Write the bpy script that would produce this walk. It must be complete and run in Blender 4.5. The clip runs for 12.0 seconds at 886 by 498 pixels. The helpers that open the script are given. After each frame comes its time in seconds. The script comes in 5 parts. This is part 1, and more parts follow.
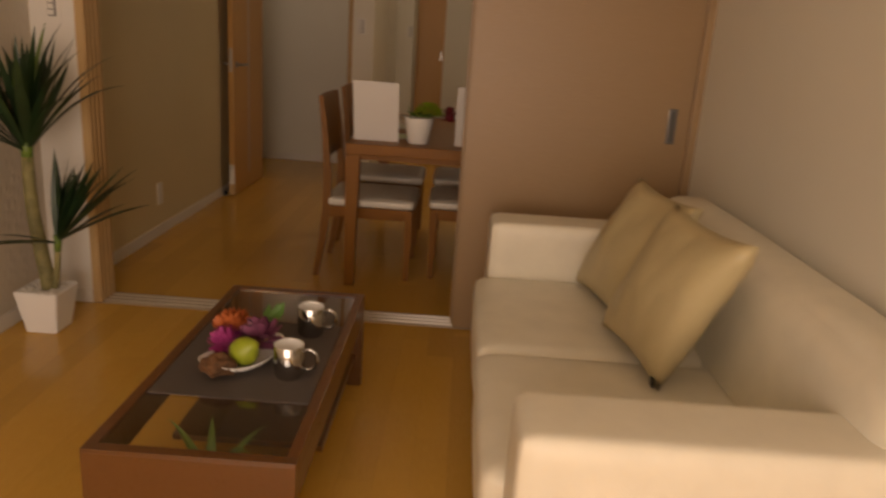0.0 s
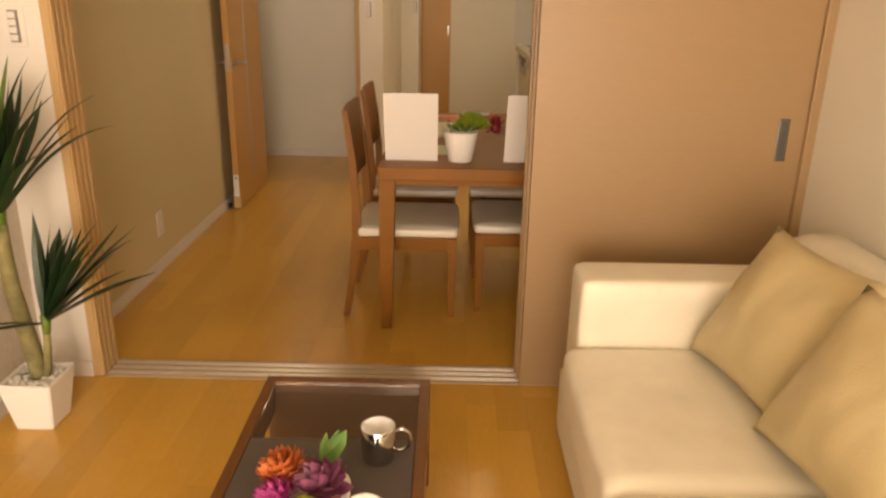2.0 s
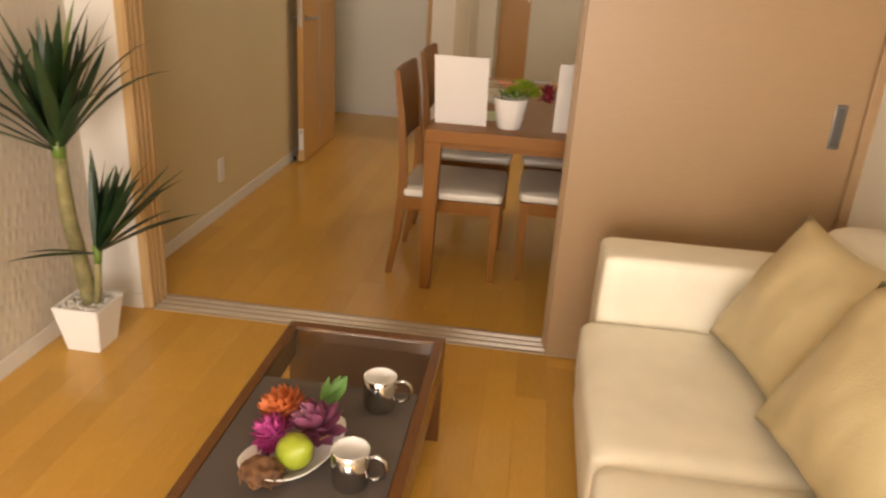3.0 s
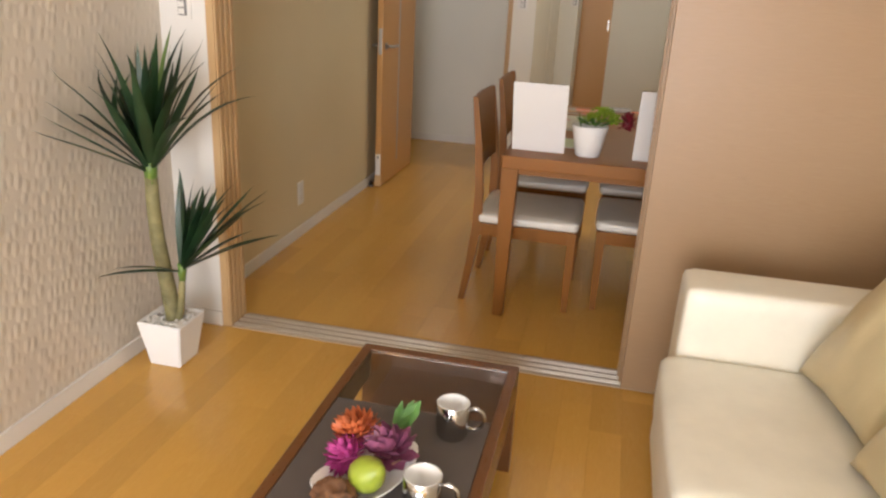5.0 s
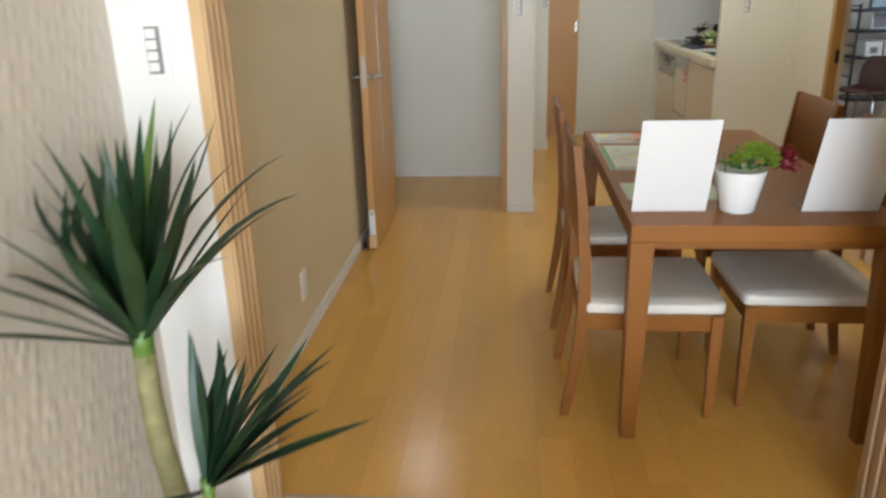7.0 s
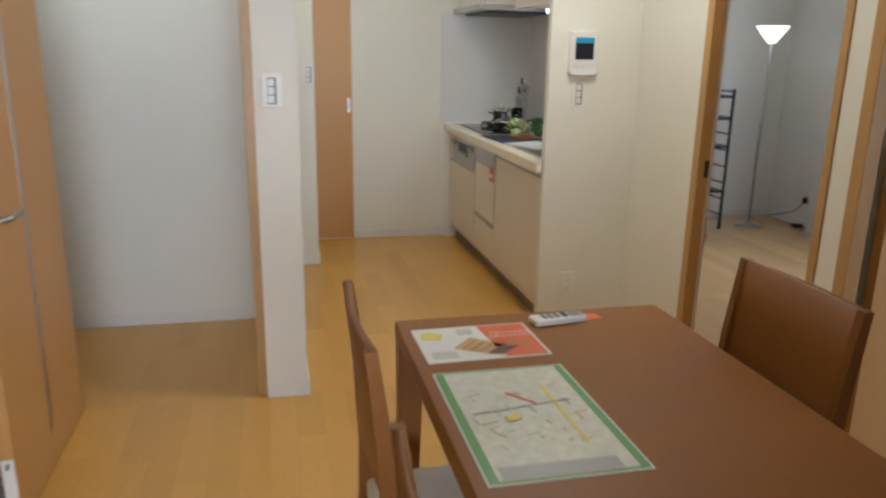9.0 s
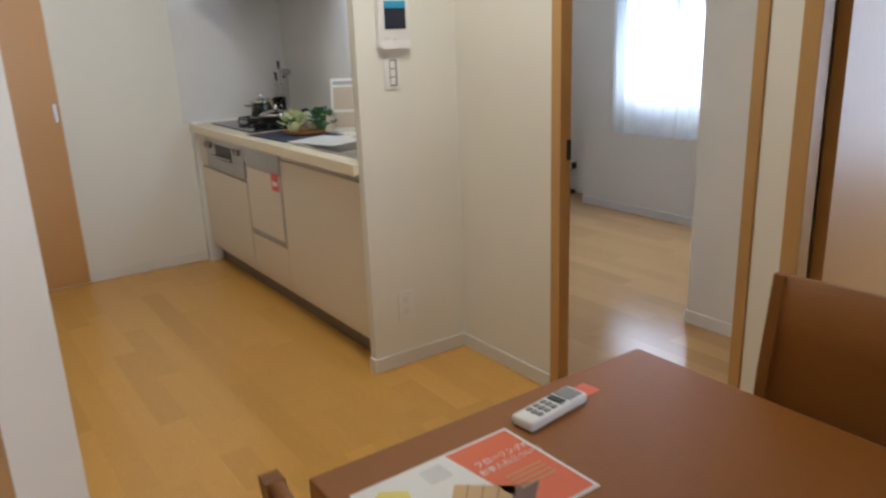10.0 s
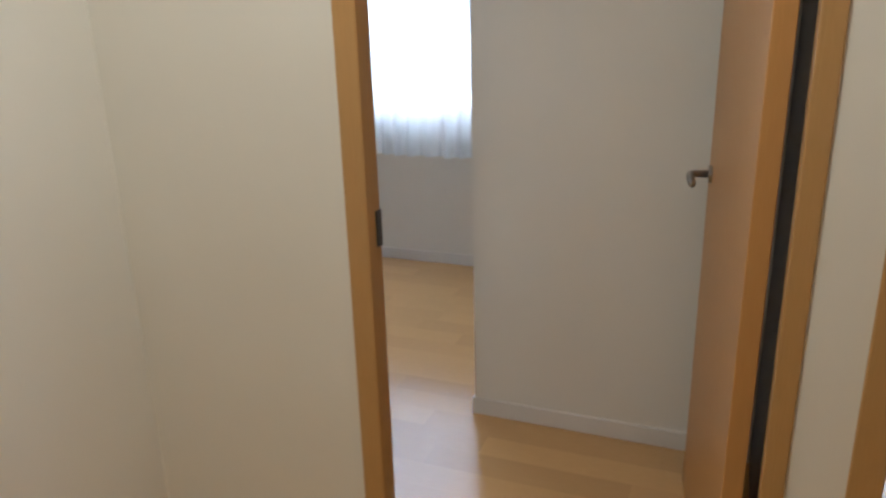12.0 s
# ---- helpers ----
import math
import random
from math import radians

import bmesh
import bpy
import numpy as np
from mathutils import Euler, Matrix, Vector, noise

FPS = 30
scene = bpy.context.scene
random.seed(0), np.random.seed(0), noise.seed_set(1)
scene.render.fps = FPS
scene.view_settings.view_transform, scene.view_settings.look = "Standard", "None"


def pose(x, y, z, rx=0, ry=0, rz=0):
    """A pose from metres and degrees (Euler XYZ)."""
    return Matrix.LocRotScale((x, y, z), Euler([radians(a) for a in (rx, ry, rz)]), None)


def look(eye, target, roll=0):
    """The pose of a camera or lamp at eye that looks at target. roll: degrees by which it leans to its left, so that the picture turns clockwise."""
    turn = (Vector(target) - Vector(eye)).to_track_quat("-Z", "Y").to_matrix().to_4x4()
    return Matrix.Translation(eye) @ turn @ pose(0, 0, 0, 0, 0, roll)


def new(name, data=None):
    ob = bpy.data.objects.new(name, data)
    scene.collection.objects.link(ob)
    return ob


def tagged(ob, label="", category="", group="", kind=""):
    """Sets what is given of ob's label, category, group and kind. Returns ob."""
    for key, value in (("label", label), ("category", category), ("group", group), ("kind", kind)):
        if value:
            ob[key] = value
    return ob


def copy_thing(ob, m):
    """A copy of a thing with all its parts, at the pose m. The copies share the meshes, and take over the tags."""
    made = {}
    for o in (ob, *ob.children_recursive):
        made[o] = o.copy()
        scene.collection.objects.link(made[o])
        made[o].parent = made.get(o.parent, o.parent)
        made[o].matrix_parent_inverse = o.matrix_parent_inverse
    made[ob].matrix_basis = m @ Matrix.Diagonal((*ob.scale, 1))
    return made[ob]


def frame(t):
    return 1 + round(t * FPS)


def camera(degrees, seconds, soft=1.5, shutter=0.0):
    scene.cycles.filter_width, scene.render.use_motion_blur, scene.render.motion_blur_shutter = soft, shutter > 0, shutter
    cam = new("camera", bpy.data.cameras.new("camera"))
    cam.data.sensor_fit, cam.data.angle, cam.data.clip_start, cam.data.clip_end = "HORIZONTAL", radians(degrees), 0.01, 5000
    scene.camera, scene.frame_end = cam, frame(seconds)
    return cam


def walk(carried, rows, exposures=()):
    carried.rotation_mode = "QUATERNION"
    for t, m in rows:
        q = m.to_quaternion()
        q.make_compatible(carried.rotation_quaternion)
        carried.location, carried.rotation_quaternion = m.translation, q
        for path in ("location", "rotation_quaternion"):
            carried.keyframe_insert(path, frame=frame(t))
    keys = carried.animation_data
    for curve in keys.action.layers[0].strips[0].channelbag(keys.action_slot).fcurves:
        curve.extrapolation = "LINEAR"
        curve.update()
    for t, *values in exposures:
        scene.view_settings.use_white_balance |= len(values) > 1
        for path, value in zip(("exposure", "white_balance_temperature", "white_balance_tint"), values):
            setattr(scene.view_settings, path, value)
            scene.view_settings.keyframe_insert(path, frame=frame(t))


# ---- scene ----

cam = camera(61.9, 12.0, soft=2.4, shutter=0.35)
PATH = [
    (0, (0.222, 0.045, 1.182), (0.196, 1.968, 0.632), 3.9),
    (0.5, (0.245, 0.332, 1.282), (-0.011, 2.228, 0.7), 3.1),
    (1, (0.206, 0.489, 1.357), (-0.05, 2.387, 0.779), 3.1),
    (1.5, (0.06, 0.588, 1.35), (0.137, 2.501, 0.77), -0.2),
    (2, (-0.028, 0.604, 1.326), (-0.037, 2.495, 0.675), 1.1),
    (2.5, (0.028, 0.598, 1.318), (0.002, 2.456, 0.578), 2.0),
    (3, (0.117, 0.582, 1.326), (-0.09, 2.429, 0.586), 3.6),
    (3.5, (0.173, 0.554, 1.336), (-0.182, 2.395, 0.64), 3.8),
    (3.7, (0.187, 0.538, 1.342), (-0.208, 2.382, 0.677), 3.3),
    (5.3, (0.024, 0.634, 1.31), (-0.381, 2.465, 0.614), 2.8),
    (5.5, (-0.063, 0.677, 1.306), (-0.49, 2.502, 0.609), 0.3),
    (6, (-0.261, 0.816, 1.3), (-0.696, 2.644, 0.615), -1.6),
    (6.5, (-0.455, 1.092, 1.304), (-0.78, 2.928, 0.58), 0.8),
    (7, (-0.63, 1.431, 1.31), (-0.813, 3.311, 0.652), -1.6),
    (7.5, (-0.681, 1.873, 1.33), (-0.641, 3.799, 0.793), 0.1),
    (7.7, (-0.656, 2.047, 1.338), (-0.578, 3.982, 0.837), 0.6),
    (9.3, (-0.588, 3.339, 1.374), (0.032, 5.165, 0.843), -0.1),
    (9.5, (-0.661, 3.536, 1.353), (0.116, 5.299, 0.818), -1.3),
    (9.6, (-0.681, 3.614, 1.351), (0.181, 5.335, 0.806), -2.0),
    (10, (-0.678, 3.926, 1.33), (0.417, 5.501, 0.764), -2.2),
    (10.5, (-0.652, 4.304, 1.322), (0.656, 5.71, 0.762), -2.2),
    (11, (-0.584, 4.664, 1.332), (0.965, 5.771, 0.722), -4.4),
    (11.3, (-0.434, 4.814, 1.32), (1.162, 5.863, 0.726), -4.5),
    (11.5, (-0.316, 4.918, 1.329), (1.322, 5.897, 0.73), -4.9),
    (12, (-0.048, 5.142, 1.307), (1.713, 5.862, 0.69), -1.6),
]
EXPOSURES = [
    (0.0, -1.74, 9400, 25), (0.4, -1.32, 18500, 24), (0.8, -0.83, 15300, 22), (1.5, -0.34, 10700, 20), (2.5, -0.25, 8500, 17), (3.5, -0.2, 7100, 14),
    (5.5, -0.05, 5900, 10), (6.5, 0.12, 5450, 5), (7.5, 0.27, 5200, 1), (9.5, 0.28, 5150, 8), (10.5, 0.22, 5100, 9), (12.0, 0.16, 5150, 9),
]
walk(cam, [(t, look(eye, target, roll)) for t, eye, target, roll in PATH], EXPOSURES)

# ---- world and large lights ----
world = bpy.data.worlds.new("sky")
scene.world = world
world.use_nodes = True
wn = world.node_tree.nodes
sky = wn.new("ShaderNodeTexSky")
sky.sky_type, sky.sun_disc = "NISHITA", False
sky.sun_elevation, sky.sun_rotation = radians(50), radians(200)
wn["Background"].inputs[1].default_value = 0.1
world.node_tree.links.new(sky.outputs[0], wn["Background"].inputs[0])


def area(name, loc, target, sx, sy, watts, colour):
    data = bpy.data.lights.new(name, "AREA")
    data.shape, data.size, data.size_y, data.energy, data.color = "RECTANGLE", sx, sy, watts, colour
    ob = new(name, data)
    ob.matrix_world = look(loc, target)
    return ob


area("daylight_living", (-0.2, -1.98, 1.05), (-0.2, 0, 0.95), 2.0, 1.65, 170, (1.0, 0.975, 0.96))
area("daylight_bedroom", (3.44, 6.95, 1.33), (2, 6.95, 1.05), 1.1, 1.5, 28, (1.0, 0.935, 0.96))
area("daylight_study", (3.44, 4.0, 1.3), (2, 4.0, 1.0), 1.3, 1.5, 19, (0.9, 0.94, 1.0))
sun = new("sun", bpy.data.lights.new("sun", "SUN"))
sun.data.energy, sun.data.angle, sun.data.color = 2.0, radians(0.5), (1.0, 0.95, 0.86)
sun.matrix_world = look((0, -6, 9), (0, 0, 0))


def lamp_disc(name, loc, size, watts, colour):
    data = bpy.data.lights.new(name, "AREA")
    data.shape, data.size, data.energy, data.color = "DISK", size, watts, colour
    ob = new(name, data)
    ob.matrix_world = look(loc, (loc[0], loc[1] + 0.0001, 0))
    return ob


lamp_disc("light_dining", (0.45, 5.6, 2.32), 0.34, 13, (1.0, 0.86, 0.63))
lamp_disc("light_kitchen", (0.1, 7.5, 2.32), 0.3, 4.5, (1.0, 0.85, 0.62))
area("light_kitchen_strip", (1.1, 7.1, 1.6), (1.1, 7.1001, 0), 0.06, 0.9, 2.0, (1.0, 0.95, 0.85))
lamp_disc("light_hall", (-1.3, 6.4, 2.3), 0.12, 3.5, (1.0, 0.92, 0.8))


# ---- materials ----
def material(name):
    m = bpy.data.materials.new(name)
    m.use_nodes = True
    t = m.node_tree
    return m, t, t.nodes["Principled BSDF"]


def node(t, kind, **values):
    n = t.nodes.new(kind)
    for k, v in values.items():
        n.inputs[k].default_value = v
    return n


def coords(t, scale=(1, 1, 1), space="Object"):
    c, m = t.nodes.new("ShaderNodeTexCoord"), t.nodes.new("ShaderNodeMapping")
    m.inputs["Scale"].default_value = scale
    t.links.new(c.outputs[space], m.inputs["Vector"])
    return m.outputs[0]


def bump(t, p, height, strength, distance=0.002):
    b = node(t, "ShaderNodeBump", Strength=strength, Distance=distance)
    t.links.new(height, b.inputs["Height"])
    t.links.new(b.outputs[0], p.inputs["Normal"])


def mixed(t, fac, a, b, blend="MIX"):
    n = t.nodes.new("ShaderNodeMix")
    n.data_type, n.blend_type = "RGBA", blend
    for i, v in ((0, fac), (6, a), (7, b)):
        if isinstance(v, (int, float)):
            n.inputs[i].default_value = v
        elif isinstance(v, tuple):
            n.inputs[i].default_value = (*v[:3], 1)
        else:
            t.links.new(v, n.inputs[i])
    return n.outputs[2]


def ramp(t, source, a, b):
    n = t.nodes.new("ShaderNodeMapRange")
    n.inputs["From Min"].default_value, n.inputs["From Max"].default_value = a, b
    t.links.new(source, n.inputs["Value"])
    return n.outputs[0]


def noise_tex(t, vector, scale, detail=4, rough=0.55):
    n = node(t, "ShaderNodeTexNoise", Scale=scale, Detail=detail, Roughness=rough)
    t.links.new(vector, n.inputs["Vector"])
    return n.outputs[0]


def plain(name, colour, rough=0.5, metal=0.0, vary=0.06, fine=60, relief=0.05, coarse=3):
    """Paint, plastic, cloth or metal with a slow and a fine unevenness."""
    m, t, p = material(name)
    v = coords(t)
    dark = tuple(c * (1 - 2 * vary) for c in colour)
    slow = ramp(t, noise_tex(t, v, coarse), 0.35, 0.65)
    quick = noise_tex(t, v, fine)
    t.links.new(mixed(t, slow, colour, dark), p.inputs["Base Color"])
    p.inputs["Metallic"].default_value = metal
    r = t.nodes.new("ShaderNodeMapRange")
    r.inputs["To Min"].default_value, r.inputs["To Max"].default_value = max(0.02, rough - 0.06), rough + 0.06
    t.links.new(quick, r.inputs["Value"])
    t.links.new(r.outputs[0], p.inputs["Roughness"])
    if relief:
        bump(t, p, quick, relief)
    return m


def wood(name, light, dark, grain=(1, 1, 1), rough=0.35, vary=0.25, random_by="object", relief=0.08, gloss=0.5):
    """Timber: grain stretched along the axis whose factor is small, shade varying from piece to piece."""
    m, t, p = material(name)
    v = coords(t, grain)
    info = t.nodes.new("ShaderNodeObjectInfo" if random_by == "object" else "ShaderNodeNewGeometry")
    chance = info.outputs["Random" if random_by == "object" else "Random Per Island"]
    shift = t.nodes.new("ShaderNodeVectorMath")
    shift.operation = "MULTIPLY_ADD"
    shift.inputs[1].default_value = (37, 41, 43)
    t.links.new(chance, shift.inputs[0])
    t.links.new(v, shift.inputs[2])
    fine = noise_tex(t, shift.outputs[0], 26, 6, 0.65)
    broad = noise_tex(t, shift.outputs[0], 5, 3)
    tone = mixed(t, ramp(t, fine, 0.2, 0.9), light, dark)
    tone = mixed(t, ramp(t, broad, 0.35, 0.75), tone, tuple(0.5 * (a + b) for a, b in zip(light, dark)))
    shade = t.nodes.new("ShaderNodeMapRange")
    shade.inputs["To Min"].default_value, shade.inputs["To Max"].default_value = 1 - vary, 1 + vary * 0.4
    t.links.new(chance, shade.inputs["Value"])
    grey = t.nodes.new("ShaderNodeCombineColor")
    for i in range(3):
        t.links.new(shade.outputs[0], grey.inputs[i])
    t.links.new(mixed(t, 1.0, tone, grey.outputs[0], "MULTIPLY"), p.inputs["Base Color"])
    r = t.nodes.new("ShaderNodeMapRange")
    r.inputs["To Min"].default_value, r.inputs["To Max"].default_value = max(0.05, rough - 0.07), rough + 0.1
    t.links.new(fine, r.inputs["Value"])
    t.links.new(r.outputs[0], p.inputs["Roughness"])
    p.inputs["Specular IOR Level"].default_value = gloss
    bump(t, p, fine, relief, 0.001)
    return m


def wallpaper(name, colour, kind="plain"):
    m, t, p = material(name)
    v = coords(t)
    slow = ramp(t, noise_tex(t, v, 1.2, 3), 0.3, 0.7)
    t.links.new(mixed(t, slow, colour, tuple(c * 0.94 for c in colour)), p.inputs["Base Color"])
    p.inputs["Roughness"].default_value = 0.75
    if kind == "relief":
        c, m2 = t.nodes.new("ShaderNodeTexCoord"), t.nodes.new("ShaderNodeMapping")
        m2.vector_type = "TEXTURE"
        m2.inputs["Rotation"].default_value = (radians(-14), 0, 0)
        m2.inputs["Scale"].default_value = (1, 0.028, 0.046)
        t.links.new(c.outputs["Object"], m2.inputs["Vector"])
        cells = node(t, "ShaderNodeTexVoronoi", Scale=1.0, Randomness=0.55)
        cells.feature = "SMOOTH_F1"
        cells.inputs["Smoothness"].default_value = 0.25
        t.links.new(m2.outputs[0], cells.inputs["Vector"])
        bump(t, p, ramp(t, cells.outputs["Distance"], 0.55, 0.1), 0.42, 0.005)
        p.inputs["Roughness"].default_value = 0.45
    else:
        bump(t, p, noise_tex(t, v, 260, 3), 0.12, 0.002)
    return m


def leather(name, colour):
    m, t, p = material(name)
    v = coords(t)
    cell = node(t, "ShaderNodeTexVoronoi", Scale=260)
    t.links.new(v, cell.inputs["Vector"])
    crease = noise_tex(t, v, 9, 4)
    t.links.new(mixed(t, ramp(t, crease, 0.3, 0.75), colour, tuple(c * 0.9 for c in colour)), p.inputs["Base Color"])
    total = t.nodes.new("ShaderNodeMath")
    total.operation = "MULTIPLY_ADD"
    total.inputs[1].default_value = 4.0
    t.links.new(crease, total.inputs[0])
    t.links.new(cell.outputs["Distance"], total.inputs[2])
    bump(t, p, total.outputs[0], 0.12, 0.003)
    p.inputs["Roughness"].default_value = 0.38
    return m


def glass(name, tint=(1, 1, 1), rough=0.0):
    m, t, p = material(name)
    p.inputs["Base Color"].default_value = (*tint, 1)
    p.inputs["Transmission Weight"].default_value = 1.0
    p.inputs["Roughness"].default_value = rough
    p.inputs["IOR"].default_value = 1.45
    return m


def glow(name, colour, strength):
    m, t, p = material(name)
    p.inputs["Base Color"].default_value = (*colour, 1)
    p.inputs["Emission Color"].default_value = (*colour, 1)
    p.inputs["Emission Strength"].default_value = strength
    return m


WHITE_WALL = wallpaper("white_wallpaper", (0.775, 0.748, 0.668))
BEIGE_WALL = wallpaper("beige_wallpaper", (0.66, 0.55, 0.335))
RELIEF_WALL = wallpaper("relief_wallpaper", (0.63, 0.57, 0.48), "relief")
CEILING = wallpaper("ceiling_paper", (0.8, 0.78, 0.73))
FLOORING = wood("oak_flooring", (0.7, 0.41, 0.098), (0.56, 0.29, 0.05), (9, 1.0, 9), 0.21, 0.1)
FLOORING_FAR = wood("oak_flooring_far", (0.7, 0.41, 0.098), (0.56, 0.29, 0.05), (9, 1.0, 9), 0.21, 0.1, "island")
PALE_FLOOR = wood("pale_flooring", (0.63, 0.395, 0.165), (0.53, 0.315, 0.12), (9, 1.0, 9), 0.13, 0.12, "island")
SUBFLOOR = plain("floor_joint", (0.36, 0.2, 0.07), 0.6)
OAK_TRIM = wood("oak_trim", (0.52, 0.315, 0.112), (0.41, 0.23, 0.075), (14, 14, 0.8), 0.4, 0.1)
JAMB_OAK = wood("pale_oak_jamb", (0.62, 0.42, 0.21), (0.52, 0.33, 0.15), (14, 14, 0.8), 0.45, 0.05)
OAK_DOOR = wood("oak_door", (0.55, 0.3, 0.095), (0.45, 0.23, 0.065), (14, 14, 0.8), 0.38, 0.08)
OAK_PANEL = wood("oak_panel", (0.375, 0.246, 0.134), (0.3, 0.188, 0.097), (0.8, 10, 10), 0.38, 0.05)
WALNUT = wood("walnut", (0.275, 0.108, 0.016), (0.21, 0.078, 0.011), (12, 1.0, 12), 0.42, 0.12, gloss=0.25)
WALNUT_UP = wood("walnut_upright", (0.285, 0.118, 0.024), (0.215, 0.083, 0.015), (12, 12, 1.0), 0.42, 0.15, gloss=0.25)
TABLE_WOOD = wood("coffee_table_wood", (0.165, 0.068, 0.022), (0.115, 0.045, 0.014), (12, 1.0, 12), 0.28, 0.12)
WHITE_PAINT = plain("white_paint", (0.78, 0.76, 0.72), 0.4, vary=0.02)
BASEBOARD = plain("white_baseboard", (0.74, 0.71, 0.66), 0.45, vary=0.03)
TRACK_METAL = plain("pale_track", (0.46, 0.36, 0.25), 0.4, 0.0, 0.03, relief=0.0)
TRACK_GROOVE = plain("track_groove", (0.8, 0.74, 0.64), 0.3, 0.7, 0.03, relief=0.0)
STEEL = plain("brushed_steel", (0.46, 0.45, 0.43), 0.3, 1.0)
CHROME = plain("chrome", (0.52, 0.51, 0.5), 0.06, 1.0, 0.02, relief=0.0)
DARK_STEEL = plain("dark_steel", (0.2, 0.19, 0.18), 0.35, 1.0)
KICK_GREY = plain("pull_hollow_shade", (0.09, 0.085, 0.08), 0.5)
BLACK = plain("black_plastic_and_shade", (0.015, 0.015, 0.017), 0.4)
IVORY_LEATHER = leather("ivory_leather", (0.85, 0.81, 0.69))
TAN_LEATHER = leather("tan_leather", (0.56, 0.465, 0.27))
SEAT_CLOTH = leather("white_vinyl", (0.78, 0.74, 0.66))
PORCELAIN = plain("white_porcelain", (0.88, 0.87, 0.85), 0.15, vary=0.02, relief=0.0)
PAPER = plain("white_paper", (0.82, 0.81, 0.8), 0.6, vary=0.015, relief=0.02)
CLEAR_GLASS = glass("clear_glass")
ACRYLIC = glass("acrylic", (0.97, 0.98, 1.0), 0.02)
RUNNER = plain("charcoal_cloth", (0.105, 0.085, 0.075), 0.8, vary=0.1, fine=500, relief=0.3)
LEAF = plain("dracaena_leaf", (0.024, 0.066, 0.024), 0.42, vary=0.25, fine=25, coarse=6)
LEAF_YOUNG = plain("young_leaf", (0.16, 0.27, 0.05), 0.4, vary=0.2)
TRUNK = plain("dracaena_trunk", (0.3, 0.27, 0.12), 0.7, vary=0.25, fine=40, relief=0.4, coarse=14)
PEBBLE = plain("white_pebble", (0.74, 0.71, 0.66), 0.6, vary=0.1)
COUNTER = plain("cream_counter", (0.78, 0.7, 0.52), 0.25, vary=0.03)
CABINET = wood("pale_cabinet", (0.74, 0.66, 0.53), (0.68, 0.59, 0.46), (10, 10, 0.8), 0.3, 0.03, relief=0.03)
SPLASH = plain("kitchen_panel", (0.72, 0.7, 0.68), 0.12, vary=0.02, relief=0.0)
KICK = plain("brown_kickboard", (0.2, 0.15, 0.1), 0.5)
SCREEN = plain("dark_screen", (0.015, 0.02, 0.04), 0.15)
SCREEN_BLUE = plain("blue_screen_band", (0.05, 0.35, 0.62), 0.3)
GREY_KEY = plain("grey_key", (0.22, 0.215, 0.21), 0.5)


# ---- building helpers ----
def box(bm, x0, x1, y0, y1, z0, z1, bevel=0.0):
    made = bmesh.ops.create_cube(bm, size=1.0)["verts"]
    for v in made:
        v.co = Vector(((x0 + x1) / 2 + v.co.x * (x1 - x0), (y0 + y1) / 2 + v.co.y * (y1 - y0), (z0 + z1) / 2 + v.co.z * (z1 - z0)))
    if bevel:
        edges = list({e for v in made for e in v.link_edges})
        bmesh.ops.bevel(bm, geom=edges, offset=bevel, segments=2, profile=0.6, affect="EDGES")
    return bm


def boxed(x0, x1, y0, y1, z0, z1, bevel=0.0):
    return box(bmesh.new(), x0, x1, y0, y1, z0, z1, bevel)


def lathe(profile, segments=28, bm=None, centre=(0, 0, 0), closed=True):
    """A turned body from (radius, height) pairs."""
    bm = bm or bmesh.new()
    rings = []
    for r, z in profile:
        rings.append([bm.verts.new((centre[0] + r * math.cos(2 * math.pi * i / segments), centre[1] + r * math.sin(2 * math.pi * i / segments), centre[2] + z)) for i in range(segments)])
    for a, b in zip(rings, rings[1:]):
        for i in range(segments):
            j = (i + 1) % segments
            bm.faces.new((a[i], a[j], b[j], b[i]))
    bm.faces.new(rings[0][::-1])
    if closed:
        bm.faces.new(rings[-1])
    return bm


def tube(points, radius, sides=10, bm=None, taper=1.0):
    bm = bm or bmesh.new()
    points = [Vector(p) for p in points]
    rings = []
    for i, p in enumerate(points):
        way = (points[min(i + 1, len(points) - 1)] - points[max(i - 1, 0)]).normalized()
        side = way.cross(Vector((0.31, 0.17, 0.93)) if abs(way.z) < 0.9 else Vector((1, 0.1, 0))).normalized()
        up = side.cross(way)
        r = radius * (1 + (taper - 1) * i / max(1, len(points) - 1))
        rings.append([bm.verts.new(p + r * (math.cos(2 * math.pi * k / sides) * side + math.sin(2 * math.pi * k / sides) * up)) for k in range(sides)])
    for a, b in zip(rings, rings[1:]):
        for k in range(sides):
            bm.faces.new((a[k], a[(k + 1) % sides], b[(k + 1) % sides], b[k]))
    bm.faces.new(rings[0][::-1])
    bm.faces.new(rings[-1])
    return bm


def blob(bm, centre, radii, wobble=0.0, sub=3, seed=0.0):
    made = bmesh.ops.create_icosphere(bm, subdivisions=sub, radius=1.0)["verts"]
    for v in made:
        k = 1 + wobble * noise.noise(v.co * 2.2 + Vector((seed, seed * 0.7, 0)))
        v.co = Vector((centre[0] + v.co.x * radii[0] * k, centre[1] + v.co.y * radii[1] * k, centre[2] + v.co.z * radii[2] * k))
    return bm


def mesh_of(name, bm, mat, smooth=False):
    bmesh.ops.recalc_face_normals(bm, faces=bm.faces)
    data = bpy.data.meshes.new(name)
    bm.to_mesh(data)
    bm.free()
    data.materials.append(mat)
    if smooth:
        for f in data.polygons:
            f.use_smooth = True
    return data


